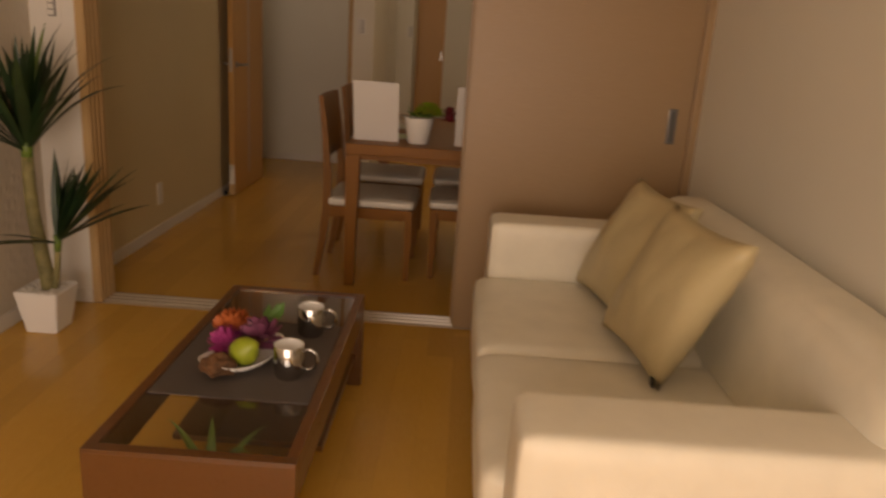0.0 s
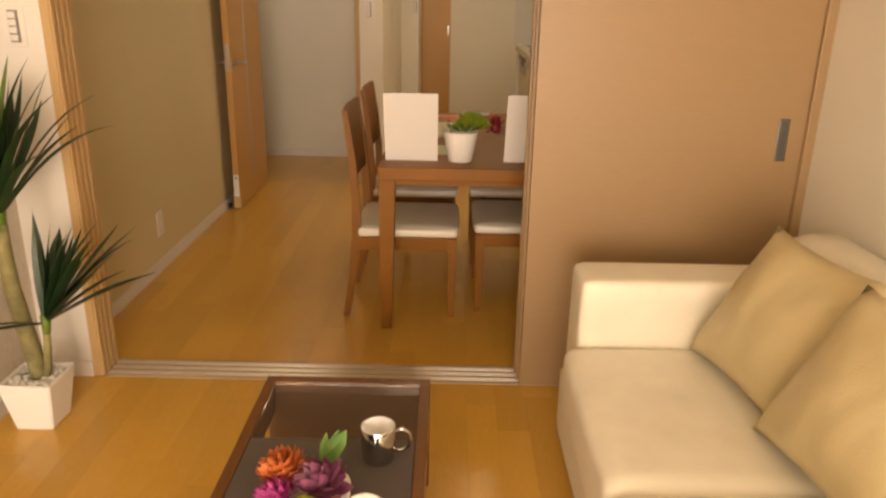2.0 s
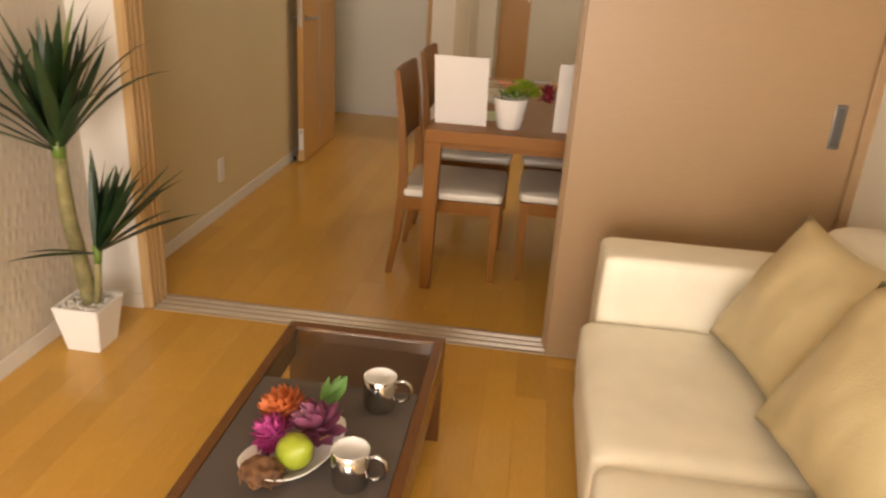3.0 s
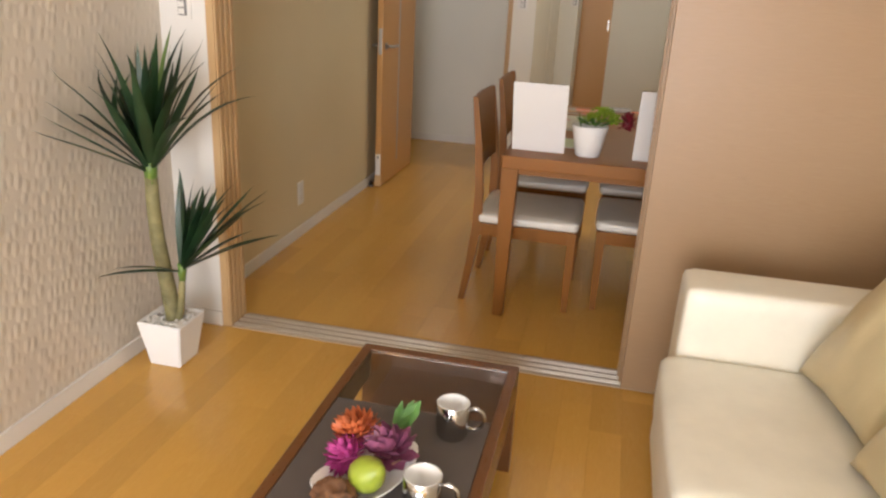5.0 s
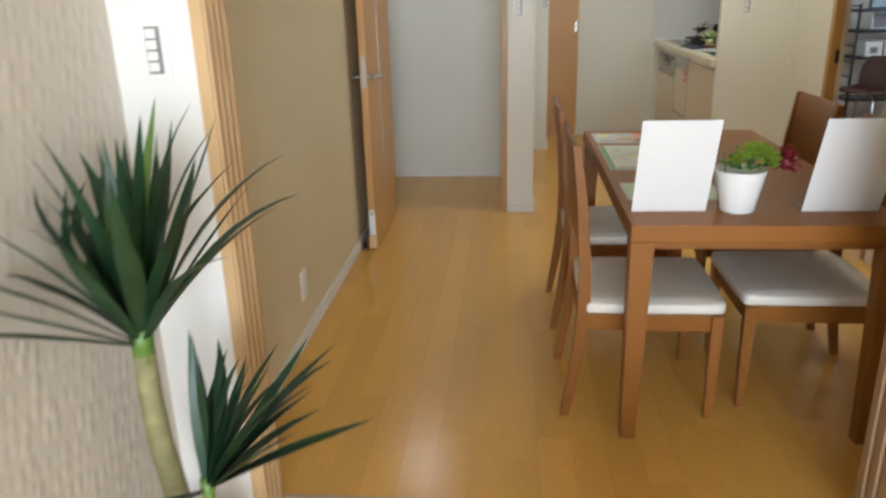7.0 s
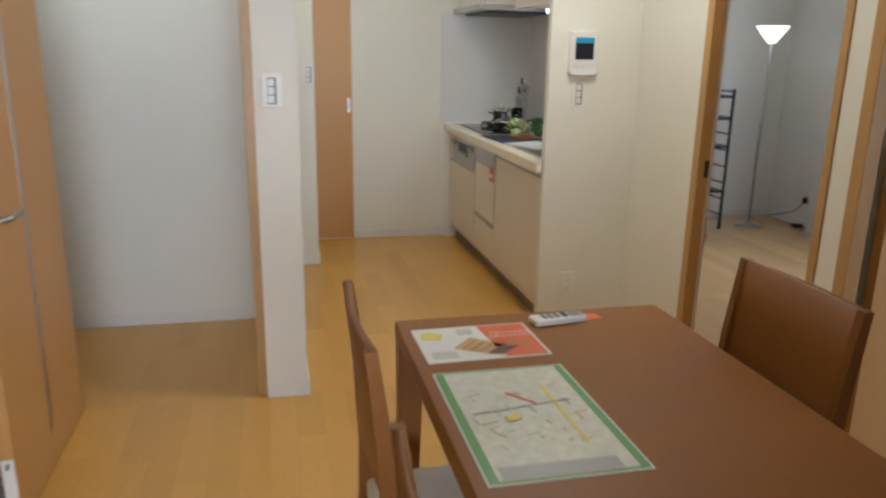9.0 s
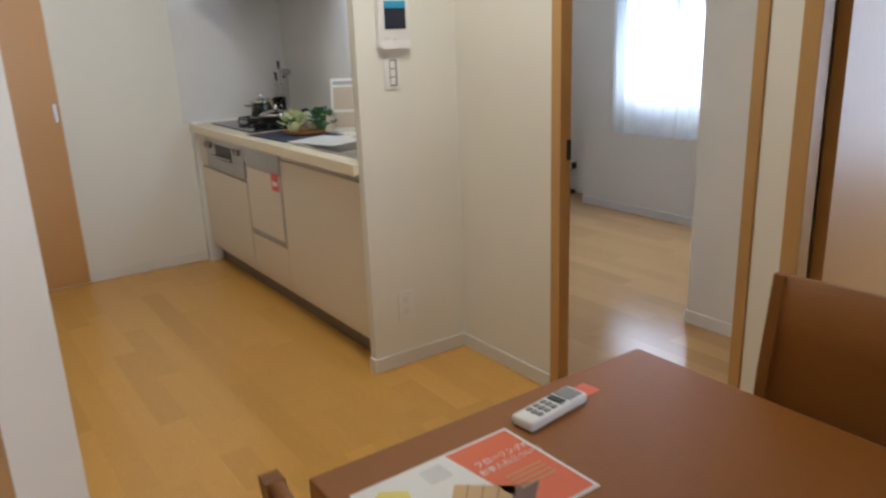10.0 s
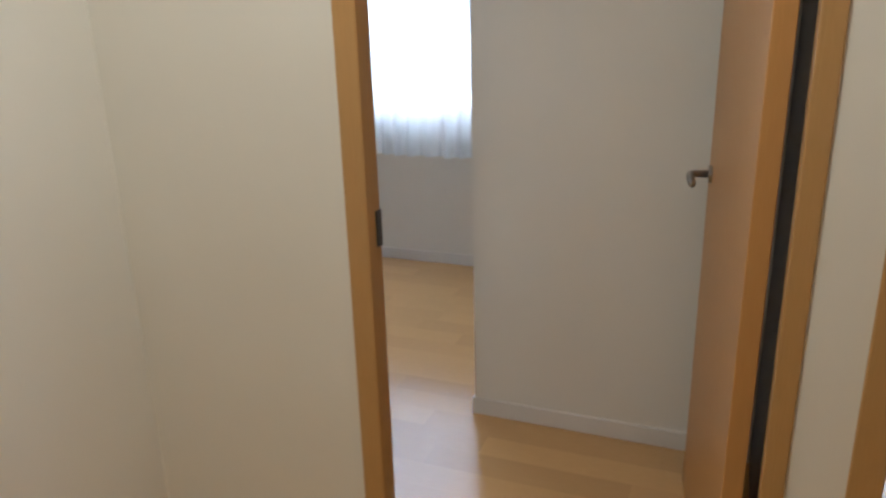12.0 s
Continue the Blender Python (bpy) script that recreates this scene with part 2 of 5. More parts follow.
def part(name, bm, mat, parent, label="", smooth=False):
    ob = new(name, mesh_of(name, bm, mat, smooth))
    ob.parent = parent
    if label:
        tagged(ob, label)
    return ob


def thing(name, x, y, z, label, category, group="", rz=0):
    ob = new(name)
    ob.empty_display_size = 0.1
    ob.matrix_basis = pose(x, y, z, 0, 0, rz)
    return tagged(ob, label, category, group)


def structure(name, bm, mat, label, category="wall", smooth=False):
    return tagged(new(name, mesh_of(name, bm, mat, smooth)), label, category, kind="structure")


def letters(text, size, mat, parent, m, name="writing"):
    """A line of writing as a thin mesh."""
    curve = bpy.data.curves.new(name, "FONT")
    curve.body, curve.size, curve.extrude = text, size, 0.0004
    curve.align_x, curve.align_y = "CENTER", "CENTER"
    holder = bpy.data.objects.new(name, curve)
    scene.collection.objects.link(holder)
    data = bpy.data.meshes.new_from_object(holder.evaluated_get(bpy.context.evaluated_depsgraph_get()))
    bpy.data.objects.remove(holder)
    data.materials.clear()
    data.materials.append(mat)
    ob = new(name, data)
    ob.parent = parent
    ob.matrix_basis = m
    return ob


# ---- the large structure ----
H = 2.4
XL, XR = -1.465, 1.13          # living room side walls
YB = -2.05                     # living room window wall
XD = 1.105                     # dining right wall
YK = 8.46                      # kitchen end wall
YE = 6.35                      # wall end that screens the worktop

structure("floor", boxed(XL - 0.1, 3.9, YB - 0.1, 9.0, -0.12, -0.008), SUBFLOOR, "timber sub-floor under the oak flooring", "floor")
structure("ceiling", boxed(-3.2, 3.9, YB - 0.12, 9.0, H, H + 0.1), CEILING, "plain white papered ceiling", "ceiling")
structure("wall_living_west", boxed(XL - 0.12, XL, YB - 0.12, 2.97, 0, H), RELIEF_WALL, "cream wallpaper wall with a rippled relief")
structure("wall_living_east", boxed(XR, XR + 0.12, YB - 0.12, 3.08, 0, H), WHITE_WALL, "plain off-white papered wall beside the sofa")
bm = boxed(XL, -1.3, YB - 0.12, YB, 0, H)
box(bm, 0.9, XR, YB - 0.12, YB, 0, H)
box(bm, -1.3, 0.9, YB - 0.12, YB, 2.2, H)
box(bm, -1.3, 0.9, YB - 0.12, YB, 0, 0.12)
structure("wall_living_south", bm, WHITE_WALL, "plain off-white wall with a wide window")
structure("wall_wing", boxed(XL - 0.12, -1.29, 2.97, 3.1, 0, H), WHITE_PAINT, "narrow white wall end beside the wide opening")
structure("wall_opening_top", boxed(-1.29, XR + 0.12, 2.95, 3.08, 2.15, H), WHITE_WALL, "white wall strip above the wide opening")
structure("wall_dining_west", boxed(XL - 0.12, XL + 0.02, 3.1, 5.92, 0, H), BEIGE_WALL, "plain beige papered wall")
structure("wall_hall_west", boxed(-3.1, -3.0, 5.8, 7.0, 0, H), WHITE_WALL, "plain white wall of the hall")
structure("wall_hall_south", boxed(-3.0, XL - 0.12, 5.8, 5.92, 0, H), WHITE_WALL, "plain white wall of the hall")
structure("wall_hall_north", boxed(-3.0, -0.5, 6.83, 6.97, 0, H), WHITE_WALL, "plain white wall at the end of the hall")
bm = boxed(-0.655, -0.495, 5.883, 6.83, 0, H)
structure("wall_pillar", bm, WHITE_WALL, "white wall end like a pillar between hall and kitchen")
structure("wall_kitchen_west", boxed(-0.655, -0.495, 6.97, 7.8, 0, H), WHITE_WALL, "white wall beside the kitchen")
structure("wall_kitchen_return", boxed(-0.655, -0.33, 7.8, YK, 0, H), WHITE_WALL, "white wall corner with a switch")
structure("wall_kitchen_north", boxed(-0.655, 1.4, YK, YK + 0.1, 0, H), WHITE_WALL, "plain white wall at the kitchen end")
structure("wall_kitchen_east", boxed(1.3, 1.4, 6.392, YK, 0, H), WHITE_WALL, "white wall behind the kitchen worktop")
structure("wall_kitchen_end", boxed(0.658, 1.4, YE, 6.392, 0, H), WHITE_WALL, "off-white wall end screening the kitchen worktop")
# dining east wall with two doorways
structure("wall_dining_east", boxed(XD, XD + 0.09, 5.803, YE, 0, H), WHITE_WALL, "off-white papered wall beside the bedroom door")
structure("wall_between_doors", boxed(XD, XD + 0.09, 4.936, 5.023, 0, H), WHITE_WALL, "narrow white wall strip between two door frames")
structure("wall_dining_south_east", boxed(XD, XD + 0.12, 3.08, 4.08, 0, H), WHITE_WALL, "off-white papered wall of the dining room")
bm = boxed(XD, XD + 0.09, 4.08, 4.936, 2.12, H)
box(bm, XD, XD + 0.09, 5.023, 5.803, 2.12, H)
structure("wall_over_doors", bm, WHITE_WALL, "white wall above the two doors")
# bedroom and study
structure("wall_rooms_partition", boxed(XD + 0.09, 3.46, 4.936, 5.023, 0, H), WHITE_WALL, "white partition between the two rooms")
# added black sheet: darkens the slot between open leaf and partition, no real door
structure("gap_shade_sheet", boxed(1.5, 2.04, 5.024, 5.03, 0.01, 2.0, 0.001), BLACK, "black sheet standing in for the shade behind the open bedroom door", "door")
structure("wall_closet", boxed(2.044, 2.9, 5.023, 5.893, 0, H), WHITE_WALL, "white closet wall corner in the bedroom")
bm = boxed(3.46, 3.58, 4.97, 6.35, 0, H)
box(bm, 3.46, 3.58, 7.6, 7.93, 0, H)
box(bm, 3.46, 3.58, 6.35, 7.6, 0, 0.78)
box(bm, 3.46, 3.58, 6.35, 7.6, 2.0, H)
structure("wall_bedroom_east", bm, WHITE_WALL, "white bedroom wall around a curtained window")
structure("wall_bedroom_alcove", boxed(3.7, 3.82, 7.93, 8.8, 0, H), WHITE_WALL, "white bedroom wall set back beside a column")
structure("wall_bedroom_column", boxed(3.58, 3.82, 7.83, 7.93, 0, H), WHITE_WALL, "white side of a wall column")
structure("wall_bedroom_north", boxed(1.4, 3.82, 8.72, 8.84, 0, H), WHITE_WALL, "plain white bedroom wall")
bm = boxed(3.46, 3.58, 3.0, 3.3, 0, H)
box(bm, 3.46, 3.58, 4.7, 4.97, 0, H)
box(bm, 3.46, 3.58, 3.3, 4.7, 0, 0.5)
box(bm, 3.46, 3.58, 3.3, 4.7, 2.0, H)
structure("wall_study_east", bm, WHITE_WALL, "white wall of the second room with a window")
structure("wall_study_south", boxed(XD + 0.12, 3.58, 2.96, 3.08, 0, H), WHITE_WALL, "plain white wall of the second room")


def board(name, x0, x1, y0, y1):
    """A skirting board with a rounded top edge."""
    bm = boxed(x0, x1, y0, y1, 0, 0.06, 0.003)
    structure(name, bm, BASEBOARD, "white skirting board along the wall", "baseboard")


T = 0.009
board("baseboard_living", XL, XL + T, YB, 2.97)
board("baseboard_wing", XL + T, -1.29, 2.97 - T, 2.97)
board("baseboard_dining", XL + 0.02, XL + 0.02 + T, 3.1, 5.86)
board("baseboard_living_east", XR - T, XR, YB, 2.95)
board("baseboard_hall", -3.0, -0.655, 6.83 - T, 6.83)
board("baseboard_pillar", -0.652, -0.495, 5.883 - T, 5.883)
board("baseboard_pillar_side", -0.495, -0.495 + T, 5.883 - T, 7.8)
board("baseboard_return", -0.486, -0.33, 7.8 - T, 7.8)
board("baseboard_return_side", -0.33, -0.33 + T, 7.8 - T, YK)
board("baseboard_kitchen", -0.02, 0.74, YK - T, YK)
board("baseboard_kitchen_end", 0.658, XD, YE - T, YE)
board("baseboard_kitchen_end_side", 0.658 - T, 0.658, YE - T, 6.392)
board("baseboard_dining_east", XD - T, XD, 5.805, YE - T)
board("baseboard_dining_south_east", XD - T, XD, 3.08, 4.02)
board("baseboard_closet", 2.044 - T, 2.044, 5.023, 5.893 + T)
board("baseboard_closet_side", 2.044, 2.9, 5.893, 5.893 + T)
board("baseboard_bedroom_east", 3.46 - T, 3.46, 5.0, 7.93)
board("baseboard_bedroom_alcove", 3.7 - T, 3.7, 7.93, 8.72)
board("baseboard_bedroom_north", 1.4, 3.69, 8.72 - T, 8.72)
board("baseboard_study_east", 3.46 - T, 3.46, 3.08, 4.93)


# sliding door opening: ribbed jambs, floor track, three stacked panels
def ribbed_jamb(name, x0, x1, side):
    bm = boxed(x0, x1, 2.968, 3.1, 0, 2.15, 0.002)
    for i in range(4):
        y = 2.972 + i * 0.0335
        xa, xb = (x1, x1 + 0.007) if side > 0 else (x0 - 0.007, x0)
        box(bm, xa, xb, y, y + 0.022, 0, 2.15, 0.002)
    return structure(name, bm, JAMB_OAK, "light oak door jamb with vertical ribs", "door frame")


ribbed_jamb("door_frame_west", -1.29, -1.262, 1)
structure("door_frame_east", boxed(1.1, XR + 0.004, 2.935, 3.1, 0, 2.15, 0.003), OAK_PANEL, "light oak jamb behind the sliding panels", "door frame")
structure("door_frame_head", boxed(-1.29, XR, 2.96, 3.1, 2.1, 2.15, 0.003), OAK_TRIM, "light oak head of the sliding door opening", "door frame")
track = structure("trim_track", boxed(-1.25, 1.1, 2.965, 3.1, -0.02, 0.003, 0.001), TRACK_METAL, "pale floor track for three sliding panels", "track")
for i in range(3):
    y = 2.985 + i * 0.037
    rail = boxed(-1.25, 1.1, y, y + 0.006, 0.003, 0.007, 0.001)
    box(rail, -1.25, 1.1, y + 0.014, y + 0.02, 0.003, 0.007, 0.001)
    part("rail", rail, TRACK_GROOVE, track, "bright metal guide rail")


def sliding_panel(name, x0, x1, y0, y1, handle):
    ob = tagged(new(name, mesh_of(name, boxed(x0, x1, y0, y1, 0.01, 2.1, 0.002), OAK_PANEL)), "light oak sliding door panel with horizontal grain, slid open", "sliding door", "sliding panels", "structure")
    if handle:
        rim = boxed(1.016, 1.05, y0 - 0.003, y0 + 0.004, 0.84, 0.975, 0.002)
        h = part("handle", rim, DARK_STEEL, ob, "recessed dark steel pull")
        # no real hollow: its shade is the dark colour of a flat plate
        part("recess", boxed(1.023, 1.043, y0 - 0.004, y0 + 0.002, 0.85, 0.965, 0.001), KICK_GREY, h, "dark grey plate painted as the pull's shaded hollow")
    return ob


sliding_panel("door_1", 0.243, 1.1, 2.952, 2.984, True)
sliding_panel("door_2", 0.236, 1.1, 2.992, 3.022, False)
sliding_panel("door_3", 0.23, 1.1, 3.03, 3.06, False)


# ---- hinged doors ----
def lever(parent, x, y, z, axis, way, run):
    """A lever handle with its rose, on the face that looks along way."""
    n = Vector(way)
    r = Vector(run)
    p = Vector((x, y, z))
    bm = bmesh.new()
    tube([p, p + n * 0.008], 0.022, 16, bm)
    part("rose", bm, STEEL, parent, "round steel rose")
    bm = tube([p + n * 0.006, p + n * 0.04, p + n * 0.05 + r * 0.008, p + n * 0.052 + r * 0.03, p + n * 0.052 + r * 0.11], 0.009, 10)
    part("lever_handle", bm, STEEL, parent, "brushed steel lever handle", True)


def hinged_leaf(name, label, width, kind):
    """A door leaf that runs along +y from its hinge, 36 mm thick, face towards +x."""
    ob = thing(name, 0, 0, 0, label, "door")
    part("leaf", boxed(-0.018, 0.018, 0, width, 0.008, 2.03, 0.002), OAK_DOOR, ob)
    if kind == "glazed":
        part("inlay", boxed(-0.0195, -0.0175, width * 0.5, width * 0.53, 0.12, 1.95), STEEL, ob, "narrow metal strip inlaid along the leaf")
    part("lock_plate", boxed(-0.011, 0.011, width - 0.001, width + 0.002, 0.86, 1.02, 0.001), STEEL, ob, "steel lock plate in the leaf edge")
    part("edge_guide", boxed(-0.017, 0.017, width - 0.004, width + 0.004, 0.085, 0.225, 0.002), WHITE_PAINT, ob, "white guide block at the bottom edge")
    part("guide_slot", boxed(-0.004, 0.004, width + 0.003, width + 0.005, 0.195, 0.215), BLACK, ob, "dark slot in the guide block")
    part("edge_foot", boxed(-0.021, 0.021, width - 0.02, width + 0.006, 0.01, 0.083, 0.002), JAMB_OAK, ob, "pale wooden block at the foot of the leaf")
    lever(ob, 0.018, width - 0.06, 0.91, "x", (1, 0, 0), (0, -1, 0))
    lever(ob, -0.018, width - 0.06, 0.91, "x", (-1, 0, 0), (0, -1, 0))
    return ob


leaf = hinged_leaf("hall_door", "light oak hall door standing open against the wall", 0.745, "glazed")
leaf.matrix_basis = pose(-1.368, 5.9, 0, 0, 0, 180)
stop = thing("door_stop", -1.42, 5.17, 0, "small dark metal door stop on the floor", "door stop")
part("base", lathe([(0.018, 0), (0.018, 0.004), (0.012, 0.006)], 16), STEEL, stop)
part("bumper", lathe([(0.011, 0.006), (0.011, 0.03), (0.008, 0.034)], 14), BLACK, stop, "black rubber bumper")

# frame of the hall doorway
structure("door_frame_hall_east", boxed(-0.69, -0.655, 5.9, 6.03, 0, 2.08, 0.003), OAK_TRIM, "light oak hall door frame", "door frame")
structure("door_frame_hall_west", boxed(-1.455, -1.39, 5.92, 6.03, 0, 2.08, 0.003), OAK_TRIM, "light oak hall door frame", "door frame")
structure("door_frame_hall_head", boxed(-1.455, -0.655, 5.9, 6.03, 2.08, 2.12, 0.003), OAK_TRIM, "light oak hall door frame head", "door frame")
structure("wall_over_hall_door", boxed(-1.445, -0.655, 5.9, 6.03, 2.12, H), WHITE_WALL, "white wall above the hall door")

# bedroom doorway frame, and its leaf swung inwards
def casing(name, y0, y1):
    bm = boxed(XD - 0.006, XD + 0.045, y0, y1, 0, 2.08, 0.003)
    return structure(name, bm, OAK_TRIM, "light oak door frame", "door frame")


casing("door_frame_bedroom_north", 5.757, 5.803)
casing("door_frame_bedroom_south", 5.023, 5.058)
casing("door_frame_study_north", 4.887, 4.936)
casing("door_frame_study_south", 4.08, 4.13)
structure("door_frame_bedroom_head", boxed(XD - 0.006, XD + 0.095, 5.023, 5.803, 2.08, 2.12, 0.003), OAK_TRIM, "light oak door frame head", "door frame")
structure("door_frame_study_head", boxed(XD - 0.006, XD + 0.095, 4.08, 4.936, 2.08, 2.12, 0.003), OAK_TRIM, "light oak door frame head", "door frame")
strike = thing("strike_plate", XD + 0.034, 5.757, 0.92, "small dark metal strike plate in the door frame", "strike plate")
part("plate", boxed(-0.01, 0.01, -0.003, 0.0, -0.035, 0.035, 0.001), BLACK, strike)

leaf = hinged_leaf("bedroom_door", "light oak bedroom door standing open into the room", 0.70, "plain")
leaf.matrix_basis = pose(1.19, 5.097, 0, 0, 0, -82.5)
leaf = hinged_leaf("study_door", "light oak door of the second room standing open", 0.70, "plain")
leaf.matrix_basis = pose(1.19, 4.884, 0, 0, 0, -87.7)

# kitchen end door
kd = tagged(new("door_4", mesh_of("door_4", boxed(-0.34, -0.03, YK - 0.006, YK - 0.001, 0.006, 2.05, 0.001), OAK_DOOR)), "light oak sliding door closed at the kitchen end", "door", kind="structure")
part("pull", boxed(-0.062, -0.045, YK - 0.009, YK - 0.005, 0.93, 1.03, 0.001), STEEL, kd, "small steel pull")

# ---- windows ----
def window(name, x, y0, y1, z0, z1):
    ob = tagged(new(name), "white framed window with a plain glass pane", "window", kind="structure")
    for a, b, c, d in ((y0, y1, z0, z0 + 0.05), (y0, y1, z1 - 0.05, z1), (y0, y0 + 0.05, z0 + 0.05, z1 - 0.05), (y1 - 0.05, y1, z0 + 0.05, z1 - 0.05), ((y0 + y1) / 2 - 0.025, (y0 + y1) / 2 + 0.025, z0 + 0.05, z1 - 0.05)):
        part("window_frame", boxed(x, x + 0.05, a, b, c, d, 0.003), WHITE_PAINT, ob)
    for a, b in ((y0 + 0.05, (y0 + y1) / 2 - 0.025), ((y0 + y1) / 2 + 0.025, y1 - 0.05)):
        pane = part("pane", boxed(x + 0.022, x + 0.028, a, b, z0 + 0.05, z1 - 0.05), CLEAR_GLASS, ob)
        pane.visible_shadow = False
    return ob


window("window_1", 3.5, 6.35, 7.6, 0.78, 2.0)
window("window_2", 3.5, 3.3, 4.7, 0.5, 2.0)


def window_south(name):
    ob = tagged(new(name), "wide glazed balcony door with a white frame", "window", kind="structure")
    for a, b, c, d in ((-1.3, 0.9, 0.12, 0.18), (-1.3, 0.9, 2.14, 2.2), (-1.3, -1.24, 0.18, 2.14), (0.84, 0.9, 0.18, 2.14), (-0.23, -0.17, 0.18, 2.14)):
        part("window_frame", boxed(a, b, YB - 0.09, YB - 0.04, c, d, 0.003), WHITE_PAINT, ob)
    for a, b in ((-1.24, -0.23), (-0.17, 0.84)):
        part("pane", boxed(a, b, YB - 0.068, YB - 0.062, 0.18, 2.14), CLEAR_GLASS, ob).visible_shadow = False


window_south("window_3")


# net curtain before the bedroom window, in soft folds
def net_curtain():
    m, t, p = material("net_curtain")
    p.inputs["Base Color"].default_value = (0.86, 0.88, 0.9, 1)
    p.inputs["Roughness"].default_value = 0.9
    p.inputs["Transmission Weight"].default_value = 0.0
    mix, trans, clear = t.nodes.new("ShaderNodeMixShader"), t.nodes.new("ShaderNodeBsdfTranslucent"), t.nodes.new("ShaderNodeBsdfTransparent")
    mix2 = t.nodes.new("ShaderNodeMixShader")
    weave = noise_tex(t, coords(t, (1, 1, 0.2)), 500, 2)
    trans.inputs[0].default_value = (0.87, 0.93, 0.95, 1)
    t.links.new(p.outputs[0], mix.inputs[1])
    t.links.new(trans.outputs[0], mix.inputs[2])
    mix.inputs[0].default_value = 0.6
    span = t.nodes.new("ShaderNodeMapRange")
    span.inputs["To Min"].default_value, span.inputs["To Max"].default_value = 0.04, 0.2
    t.links.new(weave, span.inputs["Value"])
    t.links.new(span.outputs[0], mix2.inputs[0])
    t.links.new(mix.outputs[0], mix2.inputs[1])
    t.links.new(clear.outputs[0], mix2.inputs[2])
    t.links.new(mix2.outputs[0], t.nodes["Material Output"].inputs["Surface"])
    ob = thing("net_curtain", 3.405, 7.0, 0.59, "white net curtain hanging in soft folds before the window", "curtain")
    bm = bmesh.new()
    cols, rows = 160, 14
    grid = []
    for j in range(rows + 1):
        z = 1.46 * j / rows
        line = []
        for i in range(cols + 1):
            u = i / cols
            fold = (0.014 + 0.008 * (1 - j / rows)) * math.sin(u * 92 + 1.4 * math.sin(u * 17)) + 0.008 * math.sin(u * 31 + 2)
            line.append(bm.verts.new((fold, -0.62 + 1.24 * u, z)))
        grid.append(line)
    for a, b in zip(grid, grid[1:]):
        for i in range(cols):
            bm.faces.new((a[i], a[i + 1], b[i + 1], b[i]))
    part("cloth", bm, m, ob, smooth=True)
    part("curtain_rail", boxed(-0.02, 0.02, -0.68, 0.68, 1.46, 1.5, 0.003), WHITE_PAINT, ob, "white curtain rail")


net_curtain()
SKY_GLOW = glow("sky_backdrop", (0.76, 0.9, 1.0), 1.0)
structure("backdrop", boxed(4.6, 4.65, 2.0, 9.5, -0.5, 4.0), SKY_GLOW, "bright hazy daylight outside the window", "backdrop")


# ---- living room ----
def coffee_table():
    ob = thing("coffee_table", -0.287, 1.882, 0, "dark brown wooden coffee table with a glass top", "coffee table")
    w, d, h = 0.2225, 0.523, 0.328
    for y0, y1 in ((-d, -d + 0.03), (d - 0.03, d)):
        part("end_panel", boxed(-w, w, y0, y1, 0, h - 0.007, 0.002), TABLE_WOOD, ob)
    for x0, x1 in ((-w, -w + 0.022), (w - 0.022, w)):
        part("side_rail", boxed(x0, x1, -d + 0.03, d - 0.03, h - 0.095, h - 0.03, 0.002), TABLE_WOOD, ob)
    for x0, x1, y0, y1, z0 in ((-w, -w + 0.026, -d + 0.03, d - 0.03, h - 0.03), (w - 0.026, w, -d + 0.03, d - 0.03, h - 0.03), (-w, w, -d, -d + 0.03, h - 0.0065), (-w, w, d - 0.03, d, h - 0.0065)):
        part("top_frame", boxed(x0, x1, y0, y1, z0, h, 0.002), TABLE_WOOD, ob)
    pane = part("glass_top", boxed(-w + 0.027, w - 0.027, -d + 0.031, d - 0.031, h - 0.012, h - 0.004), CLEAR_GLASS, ob, "clear glass pane")
    pane.visible_shadow = False
    part("lower_shelf", boxed(-w + 0.022, w - 0.022, -d + 0.42, d - 0.03, 0.1, 0.118, 0.002), TABLE_WOOD, ob, "brown lower shelf")


coffee_table()
TOP = 0.324
runner = thing("table_runner", -0.287, 1.863, TOP + 0.0005, "dark grey woven runner laid across the glass table", "table runner")
part("cloth", boxed(-0.194, 0.194, -0.237, 0.237, 0, 0.002), RUNNER, runner)
for s in (-1, 1):
    part("hem", boxed(-0.194, 0.194, min(s * 0.2375, s * 0.245), max(s * 0.2375, s * 0.245), 0, 0.0028, 0.0008), RUNNER, runner, "stitched hem")


def mug(x, y, rz):
    ob = thing("mug", x, y, TOP + 0.0025, "mirror-silver mug with a white inside", "mug", "mugs on the coffee table", rz)
    part("body", lathe([(0.03, 0), (0.033, 0.002), (0.037, 0.01), (0.0385, 0.04), (0.0385, 0.088), (0.0372, 0.0895), (0.0365, 0.088)], 36, closed=False), CHROME, ob, "mirror-silver outside", True)
    part("lining", lathe([(0.001, 0.0105), (0.0335, 0.0105), (0.0362, 0.02), (0.0366, 0.0882), (0.0374, 0.0898), (0.0384, 0.089)], 36, closed=False), PORCELAIN, ob, "white glazed inside", True)
    part("handle", tube([(0.037, 0, 0.074), (0.055, 0, 0.078), (0.069, 0, 0.068), (0.073, 0, 0.05), (0.067, 0, 0.032), (0.053, 0, 0.023), (0.037, 0, 0.024)], 0.005, 10), CHROME, ob, "curved silver handle", True)
    return ob


mug(-0.172, 2.032, 6)
mug(-0.172, 1.757, -2)


